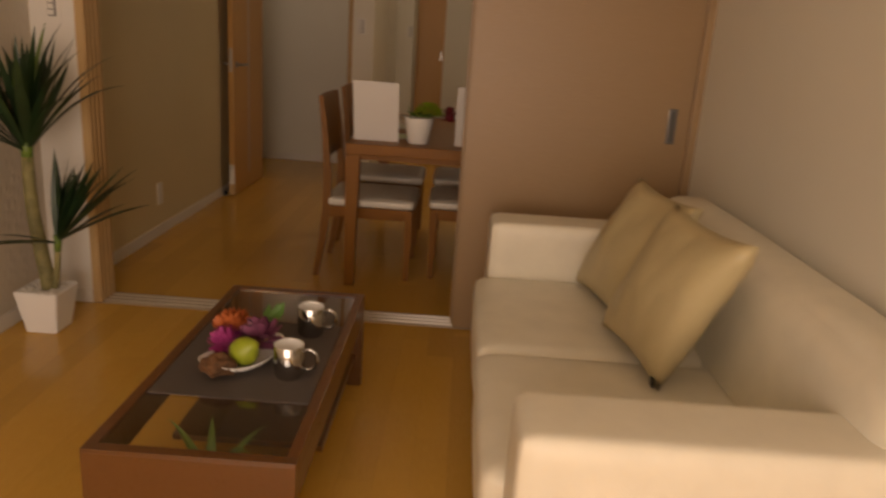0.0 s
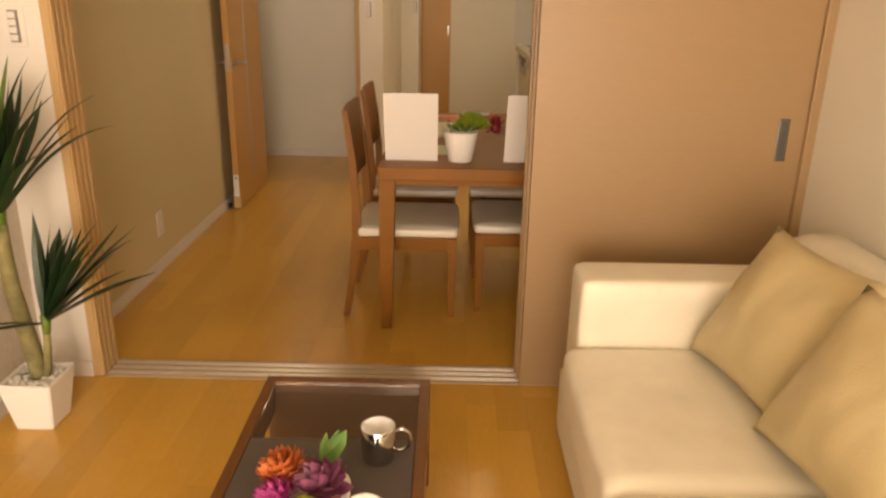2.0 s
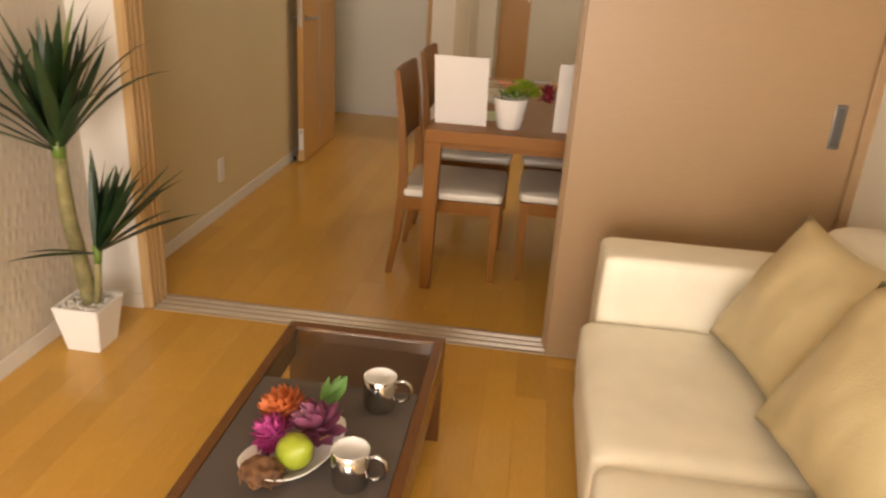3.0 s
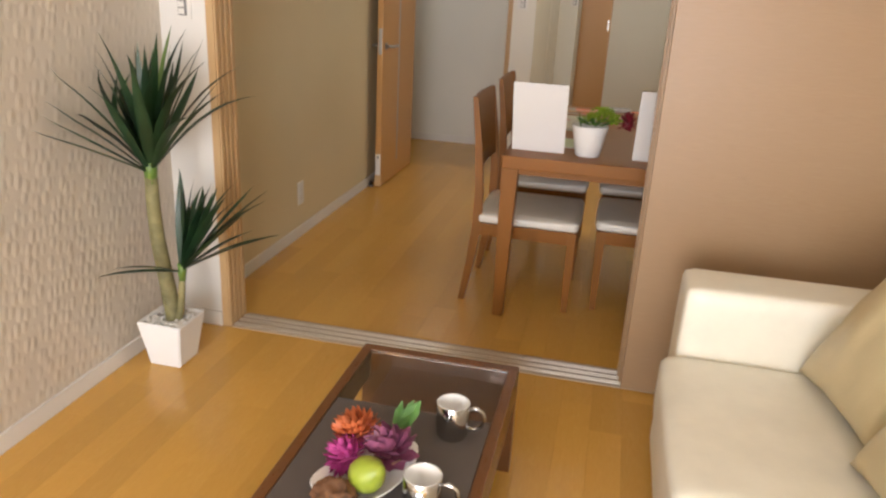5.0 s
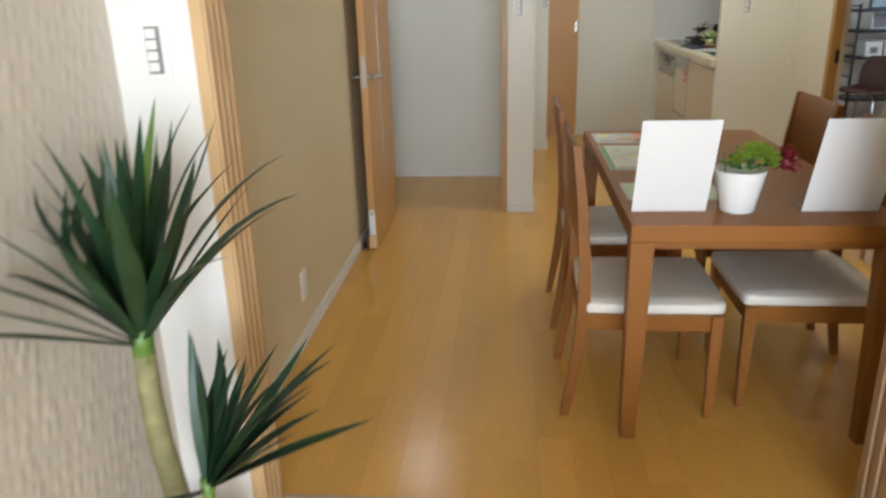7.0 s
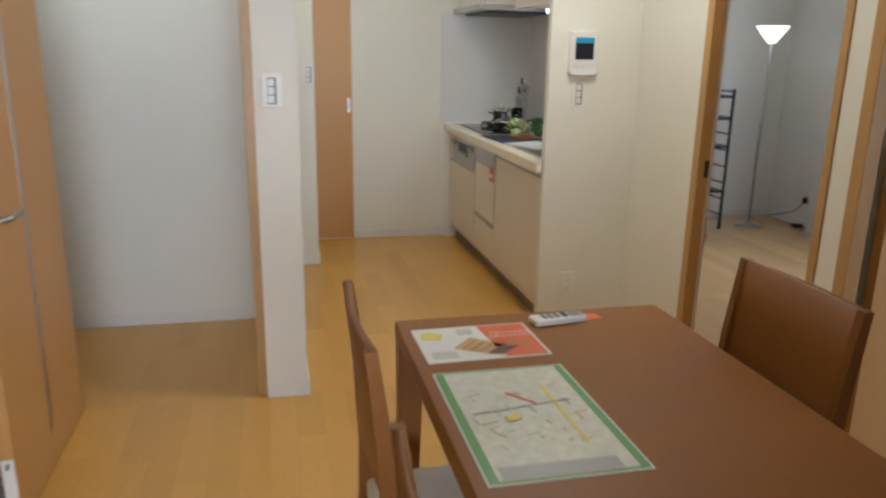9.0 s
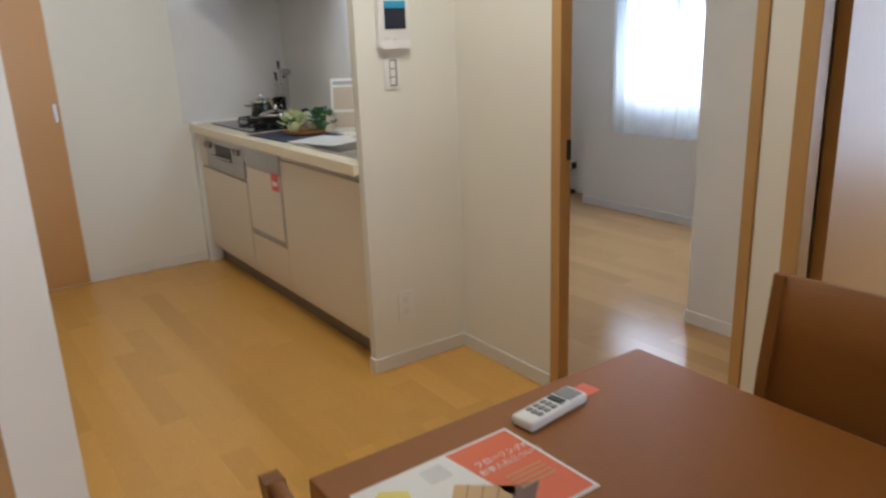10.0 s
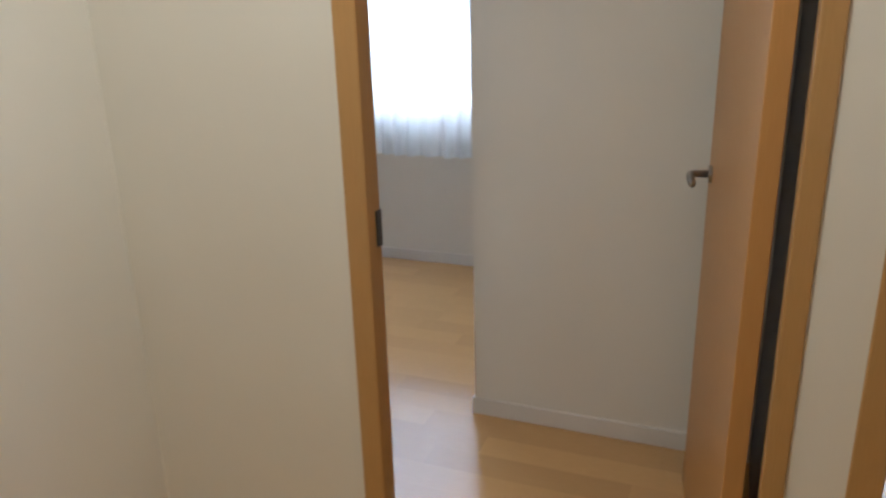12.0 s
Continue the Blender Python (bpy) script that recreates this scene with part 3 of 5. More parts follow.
def dish():
    ob = thing("dish", -0.3, 1.805, TOP + 0.0025, "white boat-shaped dish holding fruit and flowers", "dish", rz=58)
    bm = bmesh.new()
    n = 32
    rings = []
    for k, z, t in ((0.35, 0.0, 0), (0.55, 0.003, 0), (0.85, 0.018, 0), (1.0, 0.032, 1), (0.97, 0.0325, 1), (0.82, 0.022, 0), (0.5, 0.008, 0), (0.02, 0.006, 0)):
        ring = []
        for i in range(n):
            a = 2 * math.pi * i / n
            lift = 0.016 * abs(math.cos(a)) ** 3 * k
            ring.append(bm.verts.new((0.13 * k * math.cos(a), 0.075 * k * math.sin(a) * (1 - 0.2 * math.cos(a)), z + lift)))
        rings.append(ring)
    for a, b in zip(rings, rings[1:]):
        for i in range(n):
            bm.faces.new((a[i], a[(i + 1) % n], b[(i + 1) % n], b[i]))
    bm.faces.new(rings[0][::-1])
    bm.faces.new(rings[-1])
    part("bowl", bm, PORCELAIN, ob, smooth=True)


dish()
ORANGE_PETAL = plain("orange_petal", (0.8, 0.2, 0.06), 0.6, vary=0.22, coarse=40)
PINK_PETAL = plain("magenta_petal", (0.6, 0.07, 0.32), 0.6, vary=0.2, coarse=40)
PLUM_LEAF = plain("plum_leaf", (0.3, 0.085, 0.17), 0.5, vary=0.25, coarse=30)
PEAR_SKIN = plain("pear_skin", (0.31, 0.38, 0.035), 0.42, vary=0.1, coarse=20)
BROWN_POD = plain("dried_pod", (0.19, 0.085, 0.035), 0.85, vary=0.35, relief=0.6, coarse=30)
FERN = plain("fern_green", (0.085, 0.22, 0.035), 0.5, vary=0.2)
DARK_RED = plain("dark_red_petal", (0.22, 0.008, 0.02), 0.6, vary=0.2, coarse=40)
LIME_BLOOM = plain("lime_bloom", (0.36, 0.52, 0.035), 0.65, vary=0.25, coarse=50)


def petal(bm, base, way, up, length, width, curl):
    """One pointed petal with a ridge, bending towards up."""
    base, way, up = Vector(base), Vector(way).normalized(), Vector(up).normalized()
    side = way.cross(up).normalized()
    rows = []
    for s, w in ((0, 0.35), (0.35, 0.9), (0.7, 1.0), (1.0, 0.12)):
        c = base + way * (length * s) + up * (curl * length * s * s)
        rows.append([bm.verts.new(c - side * width * w / 2 + up * 0.12 * width), bm.verts.new(c), bm.verts.new(c + side * width * w / 2 + up * 0.12 * width)])
    for a, b in zip(rows, rows[1:]):
        for i in range(2):
            bm.faces.new((a[i], a[i + 1], b[i + 1], b[i]))


def bloom(name, x, y, z, size, mat, label, layers, length, width, curl, tilt=(0, 0, 1), petals=14):
    """A flower head of separate petals set in rings round its heart."""
    rng = random.Random(name + label)
    ob = thing(name, x, y, z, label, "flower")
    core = blob(bmesh.new(), (0, 0, 0), (size * 0.4,) * 3, 0.1, 2)
    part("heart", core, mat, ob, smooth=True)
    axis = Vector(tilt).normalized()
    turn = Vector((0, 0, 1)).rotation_difference(axis).to_matrix()
    made = []
    for k in range(3):
        bm = bmesh.new()
        petal(bm, (0, 0, 0), (1, 0, 0), (0, 0, 1), length * (0.9 + 0.1 * k), width, curl * (0.8 + 0.2 * k))
        data = mesh_of("petal", bm, mat, True)
        made.append(data)
    for layer in range(layers):
        e = radians(-12 + 85 * layer / max(1, layers - 1))
        count = max(3, int(petals * math.cos(e) ** 0.7) + 1)
        for i in range(count):
            a = 2 * math.pi * (i + 0.5 * layer + 0.3 * rng.random()) / count
            ob2 = new("petal", made[rng.randrange(3)])
            ob2.parent = ob
            way = turn @ Vector((math.cos(a) * math.cos(e), math.sin(a) * math.cos(e), math.sin(e)))
            q = Vector((1, 0, 0)).rotation_difference(way)
            ob2.matrix_basis = Matrix.Translation(way * size * 0.25) @ q.to_matrix().to_4x4() @ pose(0, 0, 0, rng.uniform(-30, 30))
    return ob


bloom("orange_dahlia", -0.345, 1.872, 0.398, 0.06, ORANGE_PETAL, "orange artificial dahlia resting on the dish", 7, 0.04, 0.017, 0.3, (-0.3, -0.1, 1), 20)
bloom("magenta_flower", -0.348, 1.815, 0.38, 0.052, PINK_PETAL, "magenta artificial flower beside the orange one", 7, 0.034, 0.012, 0.3, (-0.5, -0.5, 1), 20)
bloom("plum_succulent", -0.268, 1.855, 0.385, 0.05, PLUM_LEAF, "plum-coloured artificial succulent rosette", 5, 0.044, 0.028, 0.6, (0.4, -0.3, 1), 9)
pear = thing("pear", -0.29, 1.77, 0.345, "yellow-green pear lying on the dish", "fruit")
body = lathe([(0.004, 0.0), (0.022, 0.003), (0.035, 0.018), (0.038, 0.036), (0.033, 0.054), (0.022, 0.068), (0.014, 0.08), (0.006, 0.085)], 24)
bmesh.ops.rotate(body, verts=body.verts, cent=(0, 0, 0.035), matrix=Matrix.Rotation(radians(48), 3, "Y") @ Matrix.Rotation(radians(20), 3, "X"))
part("flesh", body, PEAR_SKIN, pear, smooth=True)
part("stalk", tube([(0.048, 0.012, 0.062), (0.058, 0.014, 0.069), (0.065, 0.02, 0.071)], 0.0018, 6), BROWN_POD, pear, "dry brown stalk")
pod = thing("dried_pod", -0.338, 1.715, 0.352, "rough brown dried seed pod", "decoration")
lump = blob(bmesh.new(), (0, 0, 0.012), (0.042, 0.034, 0.028), 0.35, 4, 3.0)
part("shell", lump, BROWN_POD, pod)
for i in range(9):
    a = i * 0.7
    part("husk", tube([(0.03 * math.cos(a), 0.025 * math.sin(a), 0.01), (0.045 * math.cos(a + 0.2), 0.038 * math.sin(a + 0.2), 0.012 + 0.006 * (i % 3)), (0.05 * math.cos(a + 0.5), 0.044 * math.sin(a + 0.5), 0.002)], 0.004, 6, taper=0.4), BROWN_POD, pod)
fern = thing("fern_leaf", -0.295, 1.915, 0.375, "bright green artificial fern tip behind the flowers", "leaf")
for i in range(7):
    bm = bmesh.new()
    petal(bm, (0.004 * i, 0.004 * i, 0.005 * i), (math.cos(0.9 * i) * 0.5 + 0.5, 0.6, 0.55), (0, -0.6, 0.8), 0.05 + 0.005 * (i % 3), 0.014, 0.15)
    part("leaflet", bm, FERN, fern)
bm = bmesh.new()
petal(bm, (0.02, 0.01, 0.0), (0.45, 0.5, 0.75), (0.2, -0.8, 0.6), 0.09, 0.03, 0.1)
part("leaflet", bm, FERN, fern, "broad pointed leaf")


def strap_leaf(bm, base, azimuth, rise, length, width, droop, limit=None, sway=0.0):
    """A long narrow leaf: folded along its midrib, tapering to a point, arching over."""
    base = Vector(base)
    rows = []
    n = 8
    for i in range(n + 1):
        s = i / n
        turn = azimuth + sway * s * s
        flat = Vector((math.cos(turn), math.sin(turn), 0))
        side = Vector((-math.sin(turn), math.cos(turn), 0))
        e = rise - droop * s * s
        if i:
            point = point + (flat * math.cos(e) + Vector((0, 0, math.sin(e)))) * (length / n)
        else:
            point = base.copy()
        if limit is not None and point.x < limit:
            point.x = limit
        w = width * (0.5 + 1.6 * s * (1 - s) * 1.3) * (1 - s ** 4)
        lift = Vector((0, 0, 0.25 * w))
        rows.append([bm.verts.new(point - side * w / 2 + lift), bm.verts.new(point), bm.verts.new(point + side * w / 2 + lift)])
    for a, b in zip(rows, rows[1:]):
        for i in range(2):
            bm.faces.new((a[i], a[i + 1], b[i + 1], b[i]))


ALOE_LEAF = plain("aloe_leaf", (0.22, 0.4, 0.08), 0.4, vary=0.2)
aloe = thing("aloe_plant", -0.31, 1.56, 0.0, "small potted aloe plant under the glass table", "potted plant")
part("pot", lathe([(0.03, 0), (0.042, 0.1), (0.044, 0.1), (0.044, 0.11), (0.038, 0.11), (0.036, 0.09)], 24), PORCELAIN, aloe, smooth=True)
part("soil", lathe([(0.02, 0.07), (0.0365, 0.092), (0.01, 0.1)], 20), BROWN_POD, aloe)
rng = random.Random(4)
for i in range(10):
    bm = bmesh.new()
    strap_leaf(bm, (0, 0, 0.095), i * 2.4, radians(rng.uniform(45, 80)), rng.uniform(0.18, 0.25), 0.024, radians(rng.uniform(30, 80)))
    part("leaf", bm, ALOE_LEAF, aloe)


def square_pot(bm, top, base, h, wall=0.012, floor_z=0.03, centre=(0, 0)):
    cx, cy = centre
    def ring(r, z):
        pts = []
        for sx, sy in ((-1, -1), (1, -1), (1, 1), (-1, 1)):
            pts.append(bm.verts.new((cx + sx * r, cy + sy * r, z)))
        return pts
    rings = [ring(base, 0), ring(top, h), ring(top - wall, h), ring(base - wall * 0.3, floor_z)]
    for a, b in zip(rings, rings[1:]):
        for i in range(4):
            bm.faces.new((a[i], a[(i + 1) % 4], b[(i + 1) % 4], b[i]))
    bm.faces.new(rings[0][::-1])
    bm.faces.new(rings[-1])
    edges = [e for e in bm.edges if e.calc_length() > 0.05]
    bmesh.ops.bevel(bm, geom=edges, offset=0.004, segments=2, affect="EDGES")
    return bm


def dracaena():
    ob = thing("dracaena_plant", -1.317, 2.672, 0, "tall artificial dracaena with two leaf heads in a white pot", "potted plant")
    part("pot", square_pot(bmesh.new(), 0.083, 0.058, 0.168), PORCELAIN, ob, "square tapered white pot")
    rng = random.Random(11)
    stones = bmesh.new()
    for i in range(130):
        x, y = rng.uniform(-0.062, 0.062), rng.uniform(-0.062, 0.062)
        blob(stones, (x, y, 0.16 + rng.uniform(-0.004, 0.006)), (rng.uniform(0.006, 0.011), rng.uniform(0.006, 0.011), 0.006), 0.2, 1, i)
    box(stones, -0.066, 0.066, -0.066, 0.066, 0.13, 0.157)
    tagged(part("pebble_bed", stones, PEBBLE, ob, "white pebbles filling the pot", True), kind="stuff")
    stem = [(0.015, 0.0, 0.14), (0.008, 0.0, 0.2), (-0.008, 0.0, 0.32), (-0.02, -0.01, 0.46), (-0.018, -0.02, 0.57), (-0.01, -0.03, 0.675)]
    part("trunk", tube(stem, 0.029, 14, taper=0.72), TRUNK, ob, "greenish brown ringed trunk", True)
    part("trunk", tube([(0.025, -0.005, 0.14), (0.048, -0.012, 0.2), (0.058, -0.015, 0.26), (0.066, -0.016, 0.33)], 0.0135, 12, taper=0.8), TRUNK, ob, "short side stem", True)
    part("crown_shaft", tube([(-0.01, -0.03, 0.655), (-0.008, -0.032, 0.745)], 0.019, 12, taper=1.3), LEAF_YOUNG, ob, "pale green leaf bases", True)
    part("crown_shaft", tube([(0.066, -0.016, 0.32), (0.07, -0.017, 0.38)], 0.012, 10, taper=1.3), LEAF_YOUNG, ob, smooth=True)
    for i in range(40):
        f = i / 39
        rise = radians(88 - 36 * f + rng.uniform(-7, 7))
        az = i * 2.39996 + rng.uniform(-0.3, 0.3)
        bm = bmesh.new()
        near_wall = math.cos(az) < -0.2
        length = rng.uniform(0.32, 0.46) * (0.8 if near_wall else 1.0)
        strap_leaf(bm, (-0.009 + 0.012 * math.cos(az), -0.031 + 0.012 * math.sin(az), 0.695 + 0.05 * (1 - f)), az, rise, length, rng.uniform(0.027, 0.043), radians(rng.uniform(-14, 46) * (0.4 + 0.6 * f)), -0.132, rng.uniform(-0.9, 0.9))
        part("leaf", bm, LEAF_YOUNG if i in (3, 9) else LEAF, ob, "young yellow-green leaf" if i in (3, 9) else "", True)
    for az, rise, length, droop in ((radians(-116), 48, 0.46, 22), (radians(-122), 36, 0.44, 28), (radians(-110), 20, 0.43, 8), (radians(-128), 66, 0.4, 24), (radians(-114), 26, 0.4, 2), (radians(20), 46, 0.4, 10)):
        bm = bmesh.new()
        strap_leaf(bm, (-0.009, -0.031, 0.685), az, radians(rise + 9), length, 0.03, radians(droop * 0.7), -0.132, rng.uniform(-0.25, 0.25))
        part("leaf", bm, LEAF, ob, smooth=True)
    for i in range(24):
        f = i / 23
        az = radians(14) + rng.uniform(-0.7, 0.7) if i % 6 else rng.uniform(-0.4, 1.9)
        rise = radians(86 - 50 * f + rng.uniform(-6, 6))
        bm = bmesh.new()
        strap_leaf(bm, (0.07, -0.017, 0.355), az, rise, rng.uniform(0.27, 0.41), rng.uniform(0.03, 0.046), radians(rng.uniform(-8, 26)), -0.132, rng.uniform(-0.6, 0.6))
        part("leaf", bm, LEAF, ob, smooth=True)
    for az, rise in ((-2.2, 14), (-2.45, 8), (-1.9, 24)):
        bm = bmesh.new()
        strap_leaf(bm, (0.07, -0.017, 0.35), az, radians(rise), 0.27, 0.022, radians(12), -0.132)
        part("leaf", bm, LEAF, ob, smooth=True)


dracaena()


def soft_box(x0, x1, y0, y1, z0, z1, radius, puff=0.0):
    """An upholstered block: truly rounded edges, faces slightly swollen."""
    bm = boxed(-1, 1, -1, 1, -1, 1)
    bmesh.ops.subdivide_edges(bm, edges=bm.edges, cuts=11, use_grid_fill=True)
    c = Vector(((x0 + x1) / 2, (y0 + y1) / 2, (z0 + z1) / 2))
    h = Vector(((x1 - x0) / 2, (y1 - y0) / 2, (z1 - z0) / 2))
    for v in bm.verts:
        u = [math.copysign(abs(k) ** 0.45, k) if abs(k) > 1e-6 else 0.0 for k in v.co]
        p = Vector([u[i] * h[i] for i in range(3)])
        q = Vector([max(-h[i] + radius, min(h[i] - radius, p[i])) for i in range(3)])
        d = p - q
        if d.length > 1e-9:
            p = q + d.normalized() * radius
        for i in range(3):
            if abs(u[i]) > 0.999:
                j, k = (i + 1) % 3, (i + 2) % 3
                p[i] += math.copysign(puff, u[i]) * (1 - u[j] ** 4) * (1 - u[k] ** 4)
        v.co = c + p
    return bm


def sofa():
    ob = thing("sofa", 0.715, 1.88, 0, "ivory leather two-seat sofa against the wall", "sofa")
    part("base", soft_box(-0.385, 0.395, -0.795, 0.795, 0.03, 0.24, 0.02), IVORY_LEATHER, ob, smooth=True)
    for y0, y1 in ((0.615, 0.8), (-0.8, -0.615)):
        arm = part("armrest", soft_box(-0.365, 0.385, y0, y1, 0.03, 0.586, 0.022, 0.003), IVORY_LEATHER, ob, "padded square armrest", True)
    for y0, y1 in ((-0.613, -0.03), (-0.03, 0.613)):
        seat = part("seat_cushion", soft_box(-0.405, 0.27, y0 + 0.002, y1 - 0.002, 0.225, 0.398, 0.028, 0.01), IVORY_LEATHER, ob, "padded seat cushion", True)
        part("piping", tube([(-0.403, y0 + 0.03, 0.378), (-0.405, (y0 + y1) / 2, 0.38), (-0.403, y1 - 0.03, 0.378)], 0.003, 6), IVORY_LEATHER, seat)
    back = soft_box(0.2, 0.415, -0.79, 0.79, 0.24, 0.7, 0.06, 0.012)
    for v in back.verts:
        if v.co.x < 0.3:
            v.co.x += 0.1 * (v.co.z - 0.4)
    part("back", back, IVORY_LEATHER, ob, "padded back with a rounded top", True)
    for x in (-0.33, 0.34):
        for y in (-0.73, 0.73):
            part("foot", boxed(x - 0.02, x + 0.02, y - 0.02, y + 0.02, 0, 0.032, 0.002), BLACK, ob)


sofa()


def throw_cushion(corner, w, u, thick, label):
    ob = thing("throw_cushion", *corner, label, "cushion", "cushions on the sofa")
    w, u = Vector(w), Vector(u)
    nrm = w.cross(u).normalized()
    if nrm.x > 0:
        nrm = -nrm
    n = 18
    sheets = {}
    rng = random.Random(label)
    off = Vector((rng.random() * 9, rng.random() * 9, 0))
    bm = bmesh.new()
    for s in (1, -1):
        for i in range(n + 1):
            for j in range(n + 1):
                a, b = i / n, j / n
                edge = i in (0, n) or j in (0, n)
                if s == -1 and edge:
                    sheets[s, i, j] = sheets[1, i, j]
                    continue
                x, y = 2 * a - 1, 2 * b - 1
                pin_a = a - 0.045 * (1 - y * y) * x
                pin_b = b - 0.045 * (1 - x * x) * y
                t = thick * ((1 - x * x) * (1 - y * y)) ** 0.42
                wrinkle = 0.0 if edge else 0.009 * noise.noise(Vector((a * 5, b * 3, s)) + off) + 0.004 * noise.noise(Vector((a * 14, b * 6, s)) + off)
                p = w * pin_a + u * pin_b + nrm * s * (t + wrinkle)
                sheets[s, i, j] = bm.verts.new(p)
        for i in range(n):
            for j in range(n):
                bm.faces.new((sheets[s, i, j], sheets[s, i + 1, j], sheets[s, i + 1, j + 1], sheets[s, i, j + 1]))
    part("cover", bm, TAN_LEATHER, ob, smooth=True)
    tag = boxed(-0.004, 0.004, -0.012, 0.012, -0.008, 0.012, 0.001)
    bmesh.ops.translate(tag, verts=tag.verts, vec=w * 0.97 + nrm * 0.012 + Vector((0, 0, 0.012)))
    part("label_tag", tag, BLACK, ob, "small black sewn tag")
    return ob


throw_cushion((0.65, 2.46, 0.412), (0.075, -0.41, -0.004), (0.15, -0.085, 0.385), 0.07, "tan leather throw cushion leaning on the sofa back")
throw_cushion((0.67, 2.06, 0.412), (0.06, -0.41, 0.0), (0.135, -0.09, 0.39), 0.075, "creased tan leather throw cushion leaning on another")


def switch_plate(x, y, z, facing, label, keys=3):
    """A wall switch: plate with small rocker keys; facing is the turn about the vertical."""
    ob = thing("light_switch", x, y, z, label, "switch", rz=facing)
    part("plate", boxed(-0.035, 0.035, -0.006, 0, -0.06, 0.06, 0.002), WHITE_PAINT, ob)
    part("insert", boxed(-0.014, 0.018, -0.0075, -0.005, -0.048, 0.048, 0.001), GREY_KEY, ob, "grey switch surround")
    for i in range(keys):
        h = 0.09 / keys
        part("rocker", boxed(-0.012, 0.01, -0.0095, -0.007, -0.045 + i * h + 0.002, -0.045 + (i + 1) * h - 0.002, 0.001), WHITE_PAINT, ob)
    return ob


switch_plate(-1.375, 2.97, 1.21, 0, "white wall switch with four keys on the wing wall", 4)
switch_plate(-0.59, 5.883, 1.22, 0, "white wall switch with three keys on the pillar", 3)
switch_plate(0.806, YE, 1.187, 0, "white wall switch with three keys under the intercom", 3)
switch_plate(-0.365, 7.8, 1.215, 0, "white wall switch on the kitchen corner", 3)


def outlet(x, y, z, rz):
    ob = thing("wall_outlet", x, y, z, "white double wall outlet near the skirting", "outlet", rz=rz)
    part("plate", boxed(-0.035, 0.035, -0.006, 0, -0.06, 0.06, 0.002), WHITE_PAINT, ob)
    for s in (-0.025, 0.025):
        part("socket", boxed(-0.013, 0.013, -0.0075, -0.005, s - 0.014, s + 0.014, 0.001), BASEBOARD, ob)


outlet(XL + 0.02, 4.075, 0.235, 90)
outlet(0.81, YE, 0.26, 0)

# ---- dining room ----
TX0, TX1, TY0, TY1, TZ = -0.3, 0.443, 3.405, 4.85, 0.69


def tapered_leg(bm, x, y, z0, z1, top, foot, dx=0.0, dy=0.0, shift=(0, 0)):
    """A square leg, slimmer at the foot."""
    rows = []
    for z, r, ox, oy in ((z0, foot / 2, dx, dy), (z1, top / 2, 0, 0)):
        rows.append([bm.verts.new((x + ox + sx * r, y + oy + sy * r, z)) for sx, sy in ((-1, -1), (1, -1), (1, 1), (-1, 1))])
    for i in range(4):
        bm.faces.new((rows[0][i], rows[0][(i + 1) % 4], rows[1][(i + 1) % 4], rows[1][i]))
    bm.faces.new(rows[0][::-1])
    bm.faces.new(rows[1])
    bmesh.ops.bevel(bm, geom=list(bm.edges), offset=0.003, segments=2, affect="EDGES")
    return bm


def dining_table():
    ob = thing("dining_table", 0, 0, 0, "brown walnut dining table with tapered legs", "dining table")
    part("tabletop", boxed(TX0, TX1, TY0, TY1, TZ - 0.05, TZ, 0.004), WALNUT, ob)
    for sx in (0, 1):
        for sy in (0, 1):
            x = TX0 + 0.034 if sx == 0 else TX1 - 0.034
            y = TY0 + 0.034 if sy == 0 else TY1 - 0.034
            part("leg", tapered_leg(bmesh.new(), x, y, 0, TZ - 0.05, 0.066, 0.044, 0.006 * (1 - 2 * sx) * -1, 0), WALNUT_UP, ob)
    for x0, x1, y0, y1 in ((TX0 + 0.066, TX1 - 0.066, TY0 + 0.022, TY0 + 0.042), (TX0 + 0.066, TX1 - 0.066, TY1 - 0.042, TY1 - 0.022), (TX0 + 0.022, TX0 + 0.042, TY0 + 0.066, TY1 - 0.066), (TX1 - 0.042, TX1 - 0.022, TY0 + 0.066, TY1 - 0.066)):
        part("apron", boxed(x0, x1, y0, y1, TZ - 0.075, TZ - 0.05), WALNUT, ob)


dining_table()


